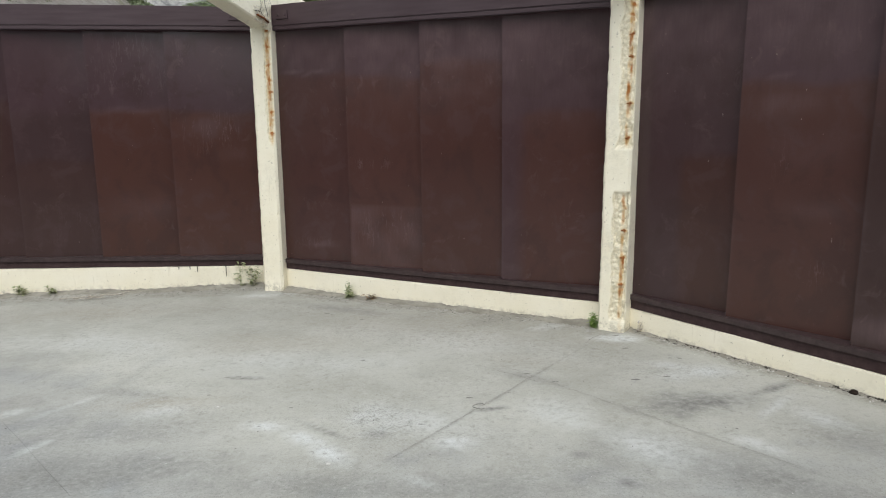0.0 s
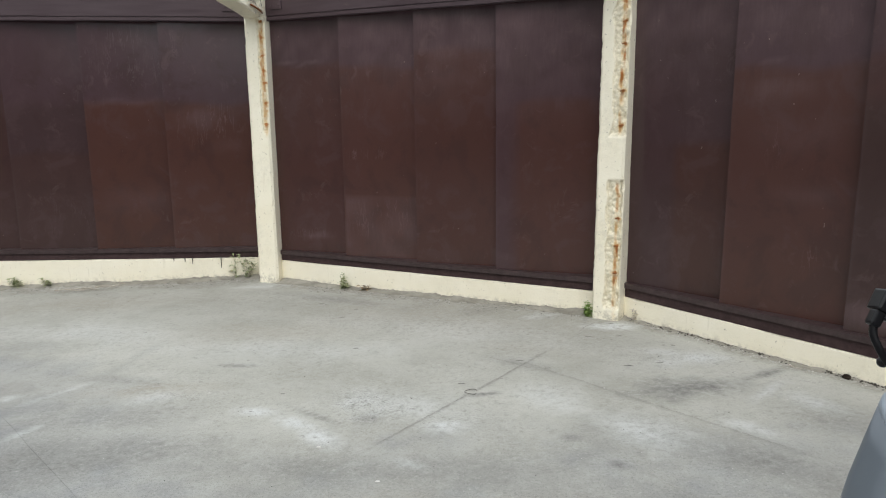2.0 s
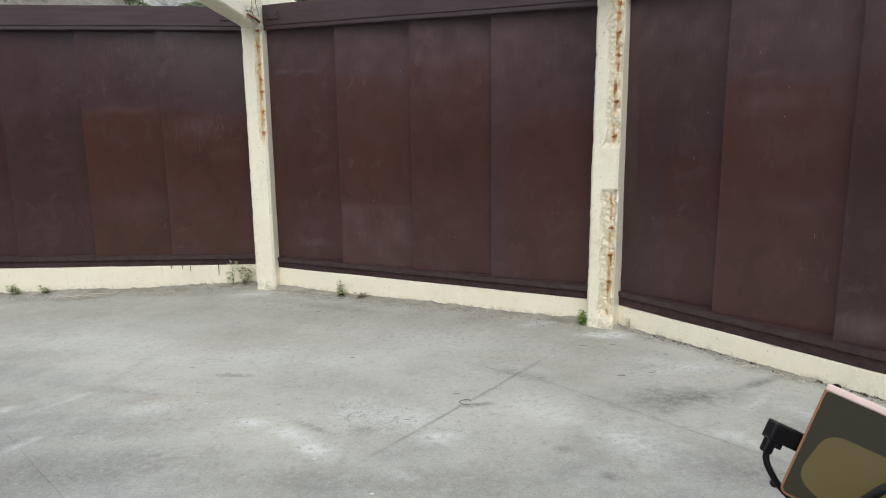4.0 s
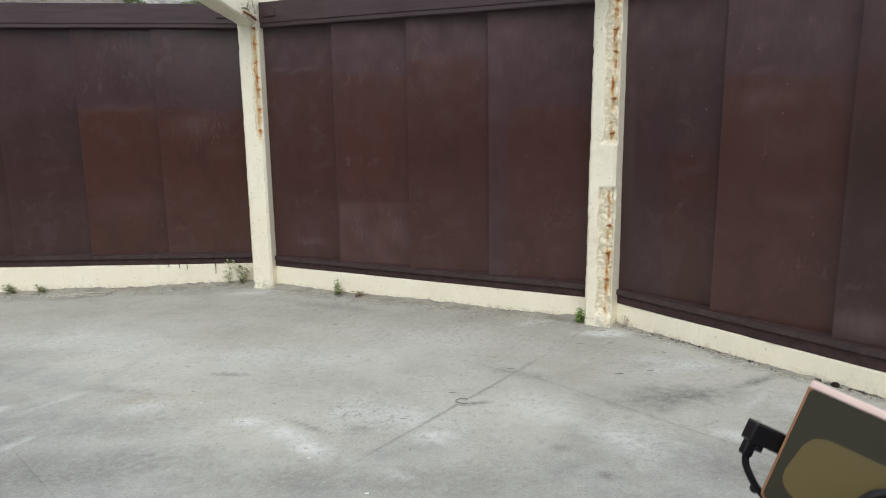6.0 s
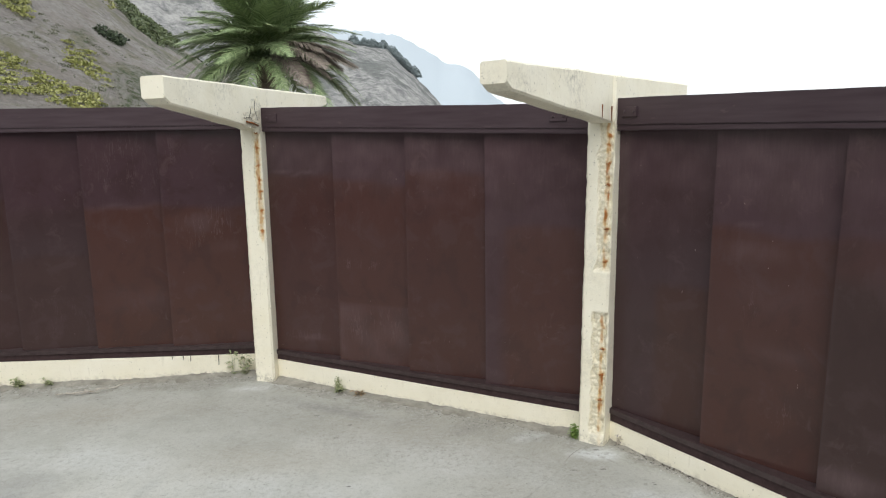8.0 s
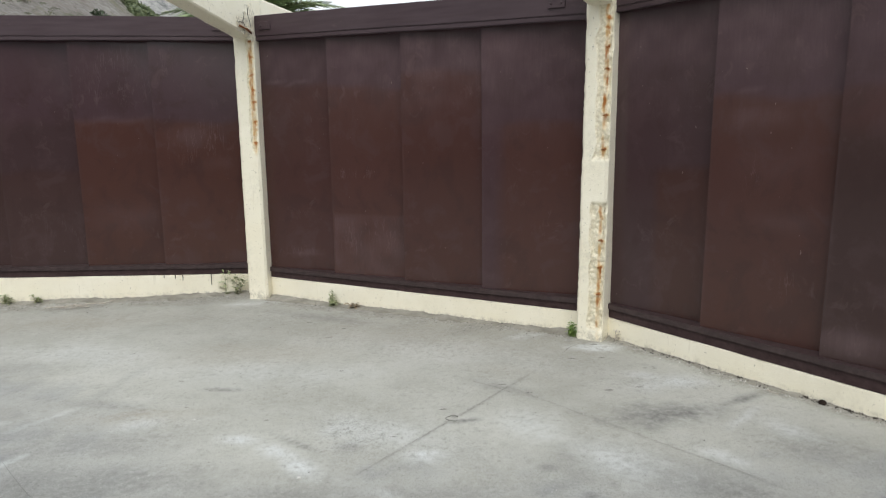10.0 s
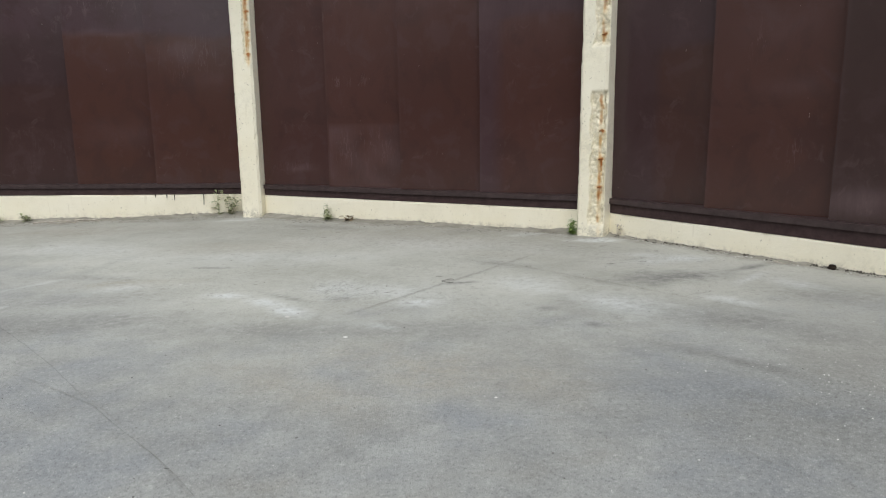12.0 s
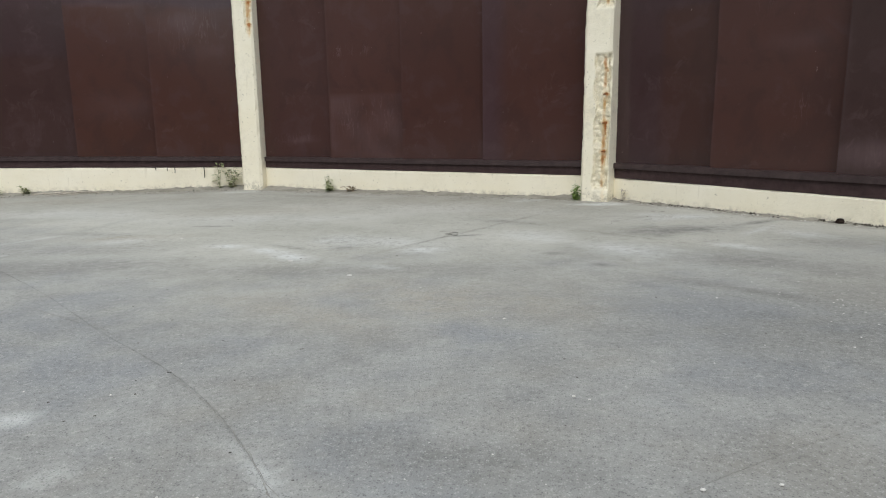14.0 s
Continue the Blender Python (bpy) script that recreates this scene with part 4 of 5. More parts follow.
def ground_sheet():
    rs = np.r_[0.5, np.geomspace(8, 24, 8), np.linspace(26, 110, 85), np.geomspace(114, 420, 60), np.geomspace(440, 4500, 40)]
    az = np.radians(np.r_[np.arange(-180, -40, 4), np.arange(-40, 12, 0.35), np.arange(12, 180, 4)])
    R, A = np.meshgrid(rs, az, indexing="ij")
    x, y = R * np.sin(A), R * np.cos(A)
    z = hill_height(x, y)
    rough = np.array([0.6 * wobble(p, q, 0, 0.05, 1) + 0.35 * wobble(p, q, 0, 0.16, 2) + 0.22 * wobble(p, q, 0, 0.45, 3) for p, q in zip(x.ravel(), y.ravel())]).reshape(z.shape)
    z = z + rough * np.clip(z / 4, 0, 1) * np.clip(R / 60, 0.6, 6) - 0.05
    n, k = z.shape
    verts = np.stack([x, y, z], -1).reshape(-1, 3).tolist()
    faces = [(i * k + j, i * k + (j + 1) % k, (i + 1) * k + (j + 1) % k, (i + 1) * k + j) for i in range(n - 1) for j in range(k)]
    m = Mat("hillside_earth", 0.95, specular=0.1)
    g = m.noise(0.10, 8, 0.68, distortion=0.8)
    h = m.noise(2.0, 9, 0.80, (1, 1, 1.6), 0.6)
    base = m.mix(m.span(h, 0.34, 0.66), (0.25, 0.232, 0.215, 1), (0.50, 0.468, 0.435, 1))
    base = m.mix(m.math("MULTIPLY", m.span(m.noise(0.35, 6, 0.7), 0.45, 0.60), 0.5), base, (0.30, 0.26, 0.225, 1))
    dry = m.span(m.noise(0.30, 8, 0.75), 0.50, 0.58)
    base = m.mix(m.math("MULTIPLY", dry, 0.5), base, (0.20, 0.20, 0.10, 1))
    green = m.span(g, 0.54, 0.60)
    base = m.mix(m.math("MULTIPLY", green, m.span(h, 0.42, 0.55)), base, (0.11, 0.135, 0.075, 1))
    dark_bits = m.span(m.noise(2.6, 5, 0.7), 0.60, 0.68)
    base = m.mix(m.math("MULTIPLY", dark_bits, 0.6), base, (0.055, 0.052, 0.042, 1))
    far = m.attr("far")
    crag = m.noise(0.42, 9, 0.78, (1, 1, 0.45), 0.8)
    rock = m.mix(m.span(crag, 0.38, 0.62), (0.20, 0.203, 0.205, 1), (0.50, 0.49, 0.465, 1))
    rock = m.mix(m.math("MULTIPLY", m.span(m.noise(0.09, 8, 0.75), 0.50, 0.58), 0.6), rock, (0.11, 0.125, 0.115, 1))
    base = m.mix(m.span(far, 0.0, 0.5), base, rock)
    # beyond the bluff, haze is painted in as one pale blue-grey
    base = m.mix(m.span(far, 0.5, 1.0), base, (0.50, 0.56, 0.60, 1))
    m.set("Base Color", base)
    m.bump(h, 0.9, 0.6)
    ob = rand_mesh(verts, faces, "ground", m.m, smooth=True)
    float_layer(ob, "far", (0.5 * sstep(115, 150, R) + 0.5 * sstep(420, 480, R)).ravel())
    tagged(ob, "bare grey-brown coastal hillside and far hills coloured pale for mist", "ground", kind="structure")


ground_sheet()


# ---------------------------------------------------------------- dirt drifted against the foot of the kerb
def drift_mat():
    m = Mat("grey_dirt", 0.95, specular=0.15)
    g = m.noise(35, 6, 0.7)
    base = m.mix(m.span(m.noise(6, 5), 0.35, 0.65), (0.215, 0.203, 0.172, 1), (0.345, 0.328, 0.285, 1))
    base = m.mix(m.math("MULTIPLY", m.span(g, 0.5, 0.72), 0.55), base, (0.14, 0.13, 0.11, 1))
    m.set("Base Color", base)
    m.bump(m.math("ADD", g, m.noise(120, 3)), 0.55, 0.006)
    return m.m


MAT_DIRT = drift_mat()


def make_drift(spec, seed, width, height):
    a = radians(spec["a"])
    n, k = int((spec["s1"] - spec["s0"]) / 0.02), 11
    vs, fs = [], []
    for i in range(n + 1):
        s = spec["s0"] + (spec["s1"] - spec["s0"]) * i / n
        w = width * (0.8 + 0.5 * wobble(s, 0, 0, 1.7, seed) + 0.45 * wobble(s, 0, 0, 7, seed) + 0.35 * wobble(s, 0, 0, 21, seed))
        h = height * max(0.25, 0.9 + 0.7 * wobble(s, 0, 0, 1.3, seed + 4) + 0.25 * wobble(s, 0, 0, 11, seed) + 0.3 * wobble(s, 0, 0, 37, seed))
        w = max(0.03, w)
        for j in range(k):
            u = j / (k - 1)
            prof = (1 - u) ** 1.9
            vs.append((s, 0.012 - (w + 0.012) * u, -0.004 + (h + 0.004) * prof + (0.010 * wobble(s, u * w * 2, 0, 13, seed) + 0.007 * wobble(s, u * w * 2, 0, 34, seed)) * (1 - u) ** 0.6))
    for i in range(n):
        for j in range(k - 1):
            q = i * k + j
            fs.append((q, q + 1, q + k + 1, q + k))
    ob = rand_mesh(vs, fs, "dirt_drift", MAT_DIRT, smooth=True)
    ob.matrix_basis = Matrix.Translation((*spec["p"], 0)) @ Matrix.Rotation(a, 4, "Z")
    tagged(ob, "grey dirt and grit drifted along the kerb's foot", "dirt", kind="stuff")


make_drift(BAYS["left"], 2.0, 0.26, 0.030)
make_drift(BAYS["middle"], 5.0, 0.22, 0.026)
make_drift(BAYS["right"], 9.0, 0.07, 0.014)


# ---------------------------------------------------------------- loose grit, chips and twigs on the yard
def scatter(name, count, seed, material, size, region, flat, label, category, stretch=1.0):
    """Many tiny irregular chips joined into one heap-less scatter."""
    r = random.Random(seed)
    vs, fs = [], []
    for _ in range(count):
        x, y = region(r)
        s = size * min(1.9, math.exp(r.gauss(0, 0.55)))
        turn, base = r.uniform(0, 6.3), len(vs)
        ring = [(s * r.uniform(0.6, 1.2) * math.cos(turn + q * 1.257), s * r.uniform(0.5, 1.0) * math.sin(turn + q * 1.257)) for q in range(5)]
        z0 = 0.004 * wobble(x, y, 0, 0.8, 4) - 0.001
        ring = [(p * stretch, q) for p, q in ring]
        vs += [(x + p, y + q, z0) for p, q in ring] + [(x + 0.6 * p, y + 0.6 * q, z0 + s * flat * r.uniform(0.7, 1.2)) for p, q in ring]
        fs += [(base + q, base + (q + 1) % 5, base + 5 + (q + 1) % 5, base + 5 + q) for q in range(5)] + [tuple(base + 5 + q for q in range(5))]
    ob = rand_mesh(vs, fs, name, material)
    tagged(ob, label, category, kind="stuff")


MAT_PALE_GRIT = plain("pale_grit", (0.50, 0.49, 0.46, 1), (0.72, 0.71, 0.68, 1), 60, 0.8, 0)
MAT_DARK_GRIT = plain("dark_grit", (0.045, 0.042, 0.038, 1), (0.12, 0.11, 0.10, 1), 60, 0.9, 0)
scatter("pale_grit", 520, 5, MAT_PALE_GRIT, 0.0018, lambda r: (r.uniform(-3.2, 2.2), 0.9 + 5.2 * r.random() ** 1.2), 0.6, "scattered pale grit and shell chips on the concrete", "grit")
scatter("pale_grit", 170, 8, MAT_PALE_GRIT, 0.0021, lambda r: (1.35 + r.gauss(0, 0.20), 2.15 + r.gauss(0, 0.22)), 0.6, "cluster of pale grit on the worn concrete", "grit")
scatter("dark_grit", 620, 6, MAT_DARK_GRIT, 0.0026, lambda r: (r.uniform(-3.4, 2.2), 0.9 + 5.4 * r.random() ** 1.1), 0.5, "scattered dark specks of soil on the concrete", "grit")


def along_kerb(spec, near, spread):
    a = radians(spec["a"])

    def region(r):
        s, d = r.uniform(spec["s0"] + 0.1, spec["s1"] - 0.1), -near - abs(r.gauss(0, spread))
        return spec["p"][0] + s * math.cos(a) - d * math.sin(a), spec["p"][1] + s * math.sin(a) + d * math.cos(a)
    return region


scatter("kerb_litter", 700, 11, MAT_DARK_GRIT, 0.0034, along_kerb(BAYS["right"], 0.003, 0.022), 0.8, "dark leaf litter and soil crumbs along the kerb", "litter")
scatter("kerb_litter", 150, 12, MAT_PALE_GRIT, 0.0034, along_kerb(BAYS["right"], 0.01, 0.06), 0.8, "pale paint flakes and grit along the kerb", "litter")
scatter("kerb_litter", 700, 13, MAT_DARK_GRIT, 0.0030, along_kerb(BAYS["middle"], 0.02, 0.10), 0.8, "dark leaf litter and soil crumbs along the kerb", "litter")
scatter("kerb_litter", 800, 14, MAT_DARK_GRIT, 0.0030, along_kerb(BAYS["left"], 0.03, 0.16), 0.8, "dark leaf litter and soil crumbs along the kerb", "litter")

for bay_spec, seed, count in ((BAYS["left"], 41, 700), (BAYS["middle"], 42, 700), (BAYS["right"], 43, 900)):
    scatter("soil_line", count, seed, MAT_SOIL_LINE, 0.0048, along_kerb(bay_spec, -0.004, 0.007), 1.2, "dark ragged line of soil packed against the kerb", "soil")

MAT_FLAKE = plain("flaked_concrete", (0.13, 0.126, 0.112, 1), (0.24, 0.235, 0.215, 1), 60, 0.9, 0.2)
scatter("flaked_scars", 320, 51, MAT_FLAKE, 0.0095, lambda r: (r.uniform(-3.6, 1.9), 3.3 + 3.0 * r.random()), 0.06, "small dark flaked scars in the concrete skin", "scars", 2.4)
scatter("flaked_scars", 46, 52, MAT_FLAKE, 0.0085, lambda r: (-1.24 + r.gauss(0, 0.055), 4.195 + r.gauss(0, 0.018)), 0.06, "cluster of dark flaked scars in the concrete skin", "scars", 2.0)
MAT_BLUE_FLECK = plain("blue_paint_fleck", (0.12, 0.20, 0.30, 1), (0.18, 0.27, 0.36, 1), 60, 0.7, 0)
scatter("paint_flecks", 260, 31, MAT_BLUE_FLECK, 0.0030, lambda r: (0.20 + r.gauss(0, 0.06), 1.28 + r.gauss(0, 0.05)), 0.1, "faded blue paint flecks on the worn concrete", "paint")
MAT_TWIG = plain("dry_twig", (0.34, 0.30, 0.25, 1), (0.58, 0.53, 0.46, 1), 40, 0.9, 0.3)
MAT_BLACK_RUBBER = plain("black_rubber", (0.004, 0.004, 0.005, 1), (0.008, 0.008, 0.009, 1), 60, 0.42, 0.05, 0.0, 0.18)


# a small open ring of wire lying on a joint
ring = part("wire_ring", tube([(0.185 + 0.035 * math.cos(q), 3.675 + 0.035 * math.sin(q), 0.006 + 0.003 * math.sin(2 * q)) for q in np.linspace(0.4, 5.6, 22)], 0.0018, 6), MAT_FLAKE, smooth=True)
tagged(ring, "small dark open ring of wire lying on the concrete", "ring")
twigs = [(-3.28, 6.345, 0.3, 0.22), (-3.10, 6.44, 0.5, 0.20), (-3.35, 6.33, 0.1, 0.14), (-3.20, 6.39, -0.25, 0.18), (-3.24, 6.36, 0.9, 0.10), (-3.02, 6.50, 0.6, 0.16), (-3.42, 6.31, 0.05, 0.16), (-3.15, 6.42, 1.2, 0.09), (2.10, 3.98, -0.9, 0.07), (-0.54, 1.62, 0.2, 0.012), (-0.25, 1.78, 0.4, 0.010)]
for k, (x, y, turn, size) in enumerate(twigs):
    lift = 0.030 if x < -3 else 0.004
    pts = [(x + size * (t - 0.5) * math.cos(turn) + 0.06 * size * math.sin(7 * t + k), y + size * (t - 0.5) * math.sin(turn) + 0.05 * size * math.cos(5 * t), lift + 0.05 * size * math.sin(3 * t + k)) for t in np.linspace(0, 1, 7)]
    twig = part("twig", tube(pts, 0.0065 if size > 0.08 else 0.004 if size > 0.05 else 0.0013, 5, 0.5), MAT_TWIG if size > 0.05 else MAT_DARK_GRIT, smooth=True)
    tagged(twig, "short dry twig lying on the concrete", "twig", "twigs on the yard")
for x, y, s in ((-0.536, 3.03, 0.006), (-1.26, 3.735, 0.005), (-0.238, 2.70, 0.006), (0.308, 2.042, 0.0025), (0.40, 1.42, 0.0025), (0.43, 1.40, 0.002), (0.53, 1.02, 0.003), (0.66, 1.03, 0.0025)):
    bm = bmesh.new()
    bmesh.ops.create_icosphere(bm, subdivisions=2, radius=1.35 * s)
    for v in bm.verts:
        v.co = Vector((x, y, 0.3 * s)) + Vector((v.co.x * 1.3, v.co.y, v.co.z * 0.55)) * (1 + 0.25 * wobble(v.co.x, v.co.y, v.co.z, 80, x))
    tagged(part("pebble", bm, MAT_PALE_GRIT, smooth=True), "small pale pebble lying on the concrete", "pebble", "pebbles on the yard")


# ---------------------------------------------------------------- weeds in the crack at the kerb
def leaf_mat(name, a, b):
    m = Mat(name, 0.55, specular=0.35)
    m.set("Base Color", m.mix(m.island(), a, b))
    m.set("Transmission Weight", 0.0)
    return m.m


MAT_WEED = leaf_mat("weed_leaf", (0.20, 0.235, 0.11, 1), (0.44, 0.46, 0.27, 1))
MAT_FRESH = leaf_mat("fresh_weed_leaf", (0.12, 0.22, 0.04, 1), (0.26, 0.36, 0.10, 1))
MAT_DRY = leaf_mat("dry_weed_leaf", (0.17, 0.12, 0.07, 1), (0.33, 0.24, 0.14, 1))


def leaf_blade(bm, base, way, length, width, curl):
    """One pointed leaf of six faces, folded along its middle."""
    way = way.normalized()
    side = way.cross(Vector((0, 0, 1)))
    side = side.normalized() if side.length > 1e-3 else Vector((1, 0, 0))
    up = side.cross(way)
    rows = []
    for t, w in ((0, 0.15), (0.35, 1.0), (0.7, 0.75), (1.0, 0.05)):
        c = base + way * length * t - Vector((0, 0, curl * length * t * t))
        rows.append([bm.verts.new(c - side * width * w + up * width * w * 0.3), bm.verts.new(c), bm.verts.new(c + side * width * w + up * width * w * 0.3)])
    for a, b in zip(rows, rows[1:]):
        bm.faces.new((a[0], a[1], b[1], b[0]))
        bm.faces.new((a[1], a[2], b[2], b[1]))


def make_weed(x, y, height, spread, stems, leaves, leaf, material, seed, label, stem_mat=None, lean=(0, 0)):
    r = random.Random(seed)
    weed = thing("weed", Matrix.Translation((x, y, 0)), label, "weed", "weeds along the kerb")
    crown = bmesh.new()
    for s in range(stems):
        turn = r.uniform(0, 6.3)
        top = Vector((spread * r.uniform(0.2, 1) * math.cos(turn) + lean[0], spread * r.uniform(0.2, 1) * math.sin(turn) * 0.5 + lean[1] - 0.01, height * r.uniform(0.55, 1.0)))
        pts = [Vector((0.012 * math.cos(turn), 0.006 * math.sin(turn), -0.004)), top * 0.5 + Vector((0.008 * r.uniform(-1, 1), 0, 0.02 * height)), top]
        line = smooth_line(pts, 8)
        part("stem", tube(line, 0.0013, 5, 0.5), stem_mat or material, weed, smooth=True)
        for _ in range(leaves):
            p = line[r.randrange(1, len(line))]
            q = r.uniform(0, 6.3)
            leaf_blade(crown, p, Vector((math.cos(q), math.sin(q) * 0.8, r.uniform(-0.1, 0.9))), leaf * r.uniform(0.6, 1.3), leaf * r.uniform(0.16, 0.3), r.uniform(0, 0.5))
    part("leaves", crown, material, weed)
    return weed


make_weed(-4.02, 6.590, 0.10, 0.055, 6, 8, 0.045, MAT_WEED, 1, "small grey-green weed in the crack under the kerb")
make_weed(-3.745, 6.622, 0.085, 0.050, 6, 8, 0.042, MAT_WEED, 2, "small grey-green weed in the crack under the kerb")
make_weed(-4.38, 6.555, 0.07, 0.060, 5, 8, 0.05, MAT_WEED, 12, "low grey-green weed in the crack under the kerb")
make_weed(-1.88, 6.845, 0.24, 0.11, 10, 9, 0.044, MAT_WEED, 3, "bushy green weed beside the post", MAT_TWIG)
make_weed(-2.00, 6.835, 0.30, 0.08, 6, 3, 0.06, MAT_WEED, 4, "thin tall grassy weed stalks against the kerb")
make_weed(-0.88, 6.325, 0.145, 0.030, 4, 9, 0.038, MAT_WEED, 5, "upright green weed growing under the kerb")
make_weed(-0.86, 6.31, 0.045, 0.055, 5, 7, 0.05, MAT_WEED, 15, "low leafy weed growing under the kerb")
make_weed(-0.66, 6.20, 0.06, 0.06, 7, 4, 0.045, MAT_DRY, 6, "dead brown weed tuft on the drifted dirt")
make_weed(1.13, 5.20, 0.125, 0.045, 9, 10, 0.036, MAT_FRESH, 7, "fresh green weed at the foot of the post")
make_weed(-1.55, 6.585, 0.09, 0.02, 2, 1, 0.03, MAT_TWIG, 8, "dead stalk leaning on the foot of the post")
make_weed(1.44, 5.05, 0.10, 0.025, 4, 3, 0.03, MAT_TWIG, 9, "dead stalks in the corner between post and kerb")

# a clod of black soil spilling from a chip in the kerb
bm = bmesh.new()
bmesh.ops.create_icosphere(bm, subdivisions=3, radius=0.016)
for v in bm.verts:
    n = 1 + 0.5 * wobble(v.co.x, v.co.y, v.co.z, 45, 2) + 0.4 * wobble(v.co.x, v.co.y, v.co.z, 120, 5)
    v.co = Vector((v.co.x * n * 1.35, v.co.y * n * 0.6, max(-0.01, v.co.z * n * 0.95)))
MAT_SOIL = plain("black_soil", (0.012, 0.009, 0.007, 1), (0.040, 0.030, 0.024, 1), 60, 0.95, 0.5, 0.0, 0.1)
clod = part("soil_clod", bm, MAT_SOIL)
clod.matrix_basis = Matrix.Translation((2.293, 3.778, 0.010)) @ Matrix.Rotation(radians(-55.7), 4, "Z")
tagged(clod, "clod of black soil at a chip in the kerb", "soil")

# roots and drips hanging over the kerb by the weeds
for x, y, z0, z1 in ((-2.132, 6.845, 0.225, 0.110), (-2.40, 6.812, 0.215, 0.165), (-2.47, 6.804, 0.22, 0.185), (-2.574, 6.791, 0.22, 0.195)):
    stick = part("hanging_stick", tube([(x, y - 0.008, z0), (x + 0.003, y - 0.012, (z0 + z1) / 2), (x, y - 0.010, z1)], 0.005, 5, 0.6), MAT_SOIL_LINE, smooth=True)
    tagged(stick, "short dark stick hanging over the kerb's edge", "stick", "sticks at the sill")


# ---------------------------------------------------------------- the palm behind the fence
def palm_mats():
    g = Mat("palm_leaf", 0.45, specular=0.4)
    g.set("Base Color", g.mix(g.island(), (0.10, 0.16, 0.055, 1), (0.36, 0.44, 0.23, 1)))
    d = Mat("dead_palm_leaf", 0.8, specular=0.2)
    d.set("Base Color", d.mix(d.island(), (0.16, 0.13, 0.105, 1), (0.32, 0.27, 0.225, 1)))
    return g.m, d.m


MAT_PALM, MAT_PALM_DEAD = palm_mats()
MAT_RACHIS = plain("palm_rib", (0.13, 0.15, 0.06, 1), (0.20, 0.20, 0.09, 1), 6, 0.6, 0.1)
MAT_BARK = plain("palm_bark", (0.09, 0.07, 0.055, 1), (0.20, 0.165, 0.13, 1), 7, 0.95, 0.8)


def frond(length, droop, seed):
    """A bmesh frond along +x from the origin: rib and two rows of narrow leaflets."""
    r = random.Random(seed)
    bm = bmesh.new()
    n = 20
    line = []
    for k in range(n + 1):
        t = k / n
        line.append(Vector((length * (t - 0.12 * droop * t * t), 0, length * (0.10 * t - droop * 0.5 * t ** 2.2))))
    for k in range(n):
        w0, w1 = 0.035 * (1 - 0.85 * k / n), 0.035 * (1 - 0.85 * (k + 1) / n)
        a, b = line[k], line[k + 1]
        q = [bm.verts.new(v) for v in (a + Vector((0, -w0, 0)), a + Vector((0, 0, w0)), a + Vector((0, w0, 0)), b + Vector((0, w1, 0)), b + Vector((0, 0, w1)), b + Vector((0, -w1, 0)))]
        bm.faces.new((q[0], q[1], q[4], q[5]))
        bm.faces.new((q[1], q[2], q[3], q[4]))
    count = 84
    for k in range(count):
        t = 0.10 + 0.90 * k / (count - 1)
        i = min(n - 1, int(t * n))
        p = line[i].lerp(line[i + 1], t * n - i)
        along = (line[i + 1] - line[i]).normalized()
        size = length * 0.235 * math.sin(math.pi * min(1, 0.18 + 0.80 * t)) ** 0.7 + 0.05
        for side in (-1, 1):
            d = (along * r.uniform(0.75, 1.05) + Vector((0, side, 0)) * r.uniform(0.6, 0.85) + Vector((0, 0, r.uniform(0.05, 0.38)))).normalized()
            tip = p + d * size * r.uniform(0.85, 1.1) - Vector((0, 0, size * r.uniform(0.2, 0.5)))
            mid = p + d * size * 0.5
            w = along * 0.026
            v = [bm.verts.new(x) for x in (p - w, p + w, mid + w * 0.9, mid - w * 0.9, tip)]
            bm.faces.new((v[0], v[1], v[2], v[3]))
            bm.faces.new((v[3], v[2], v[4]))
    return bm


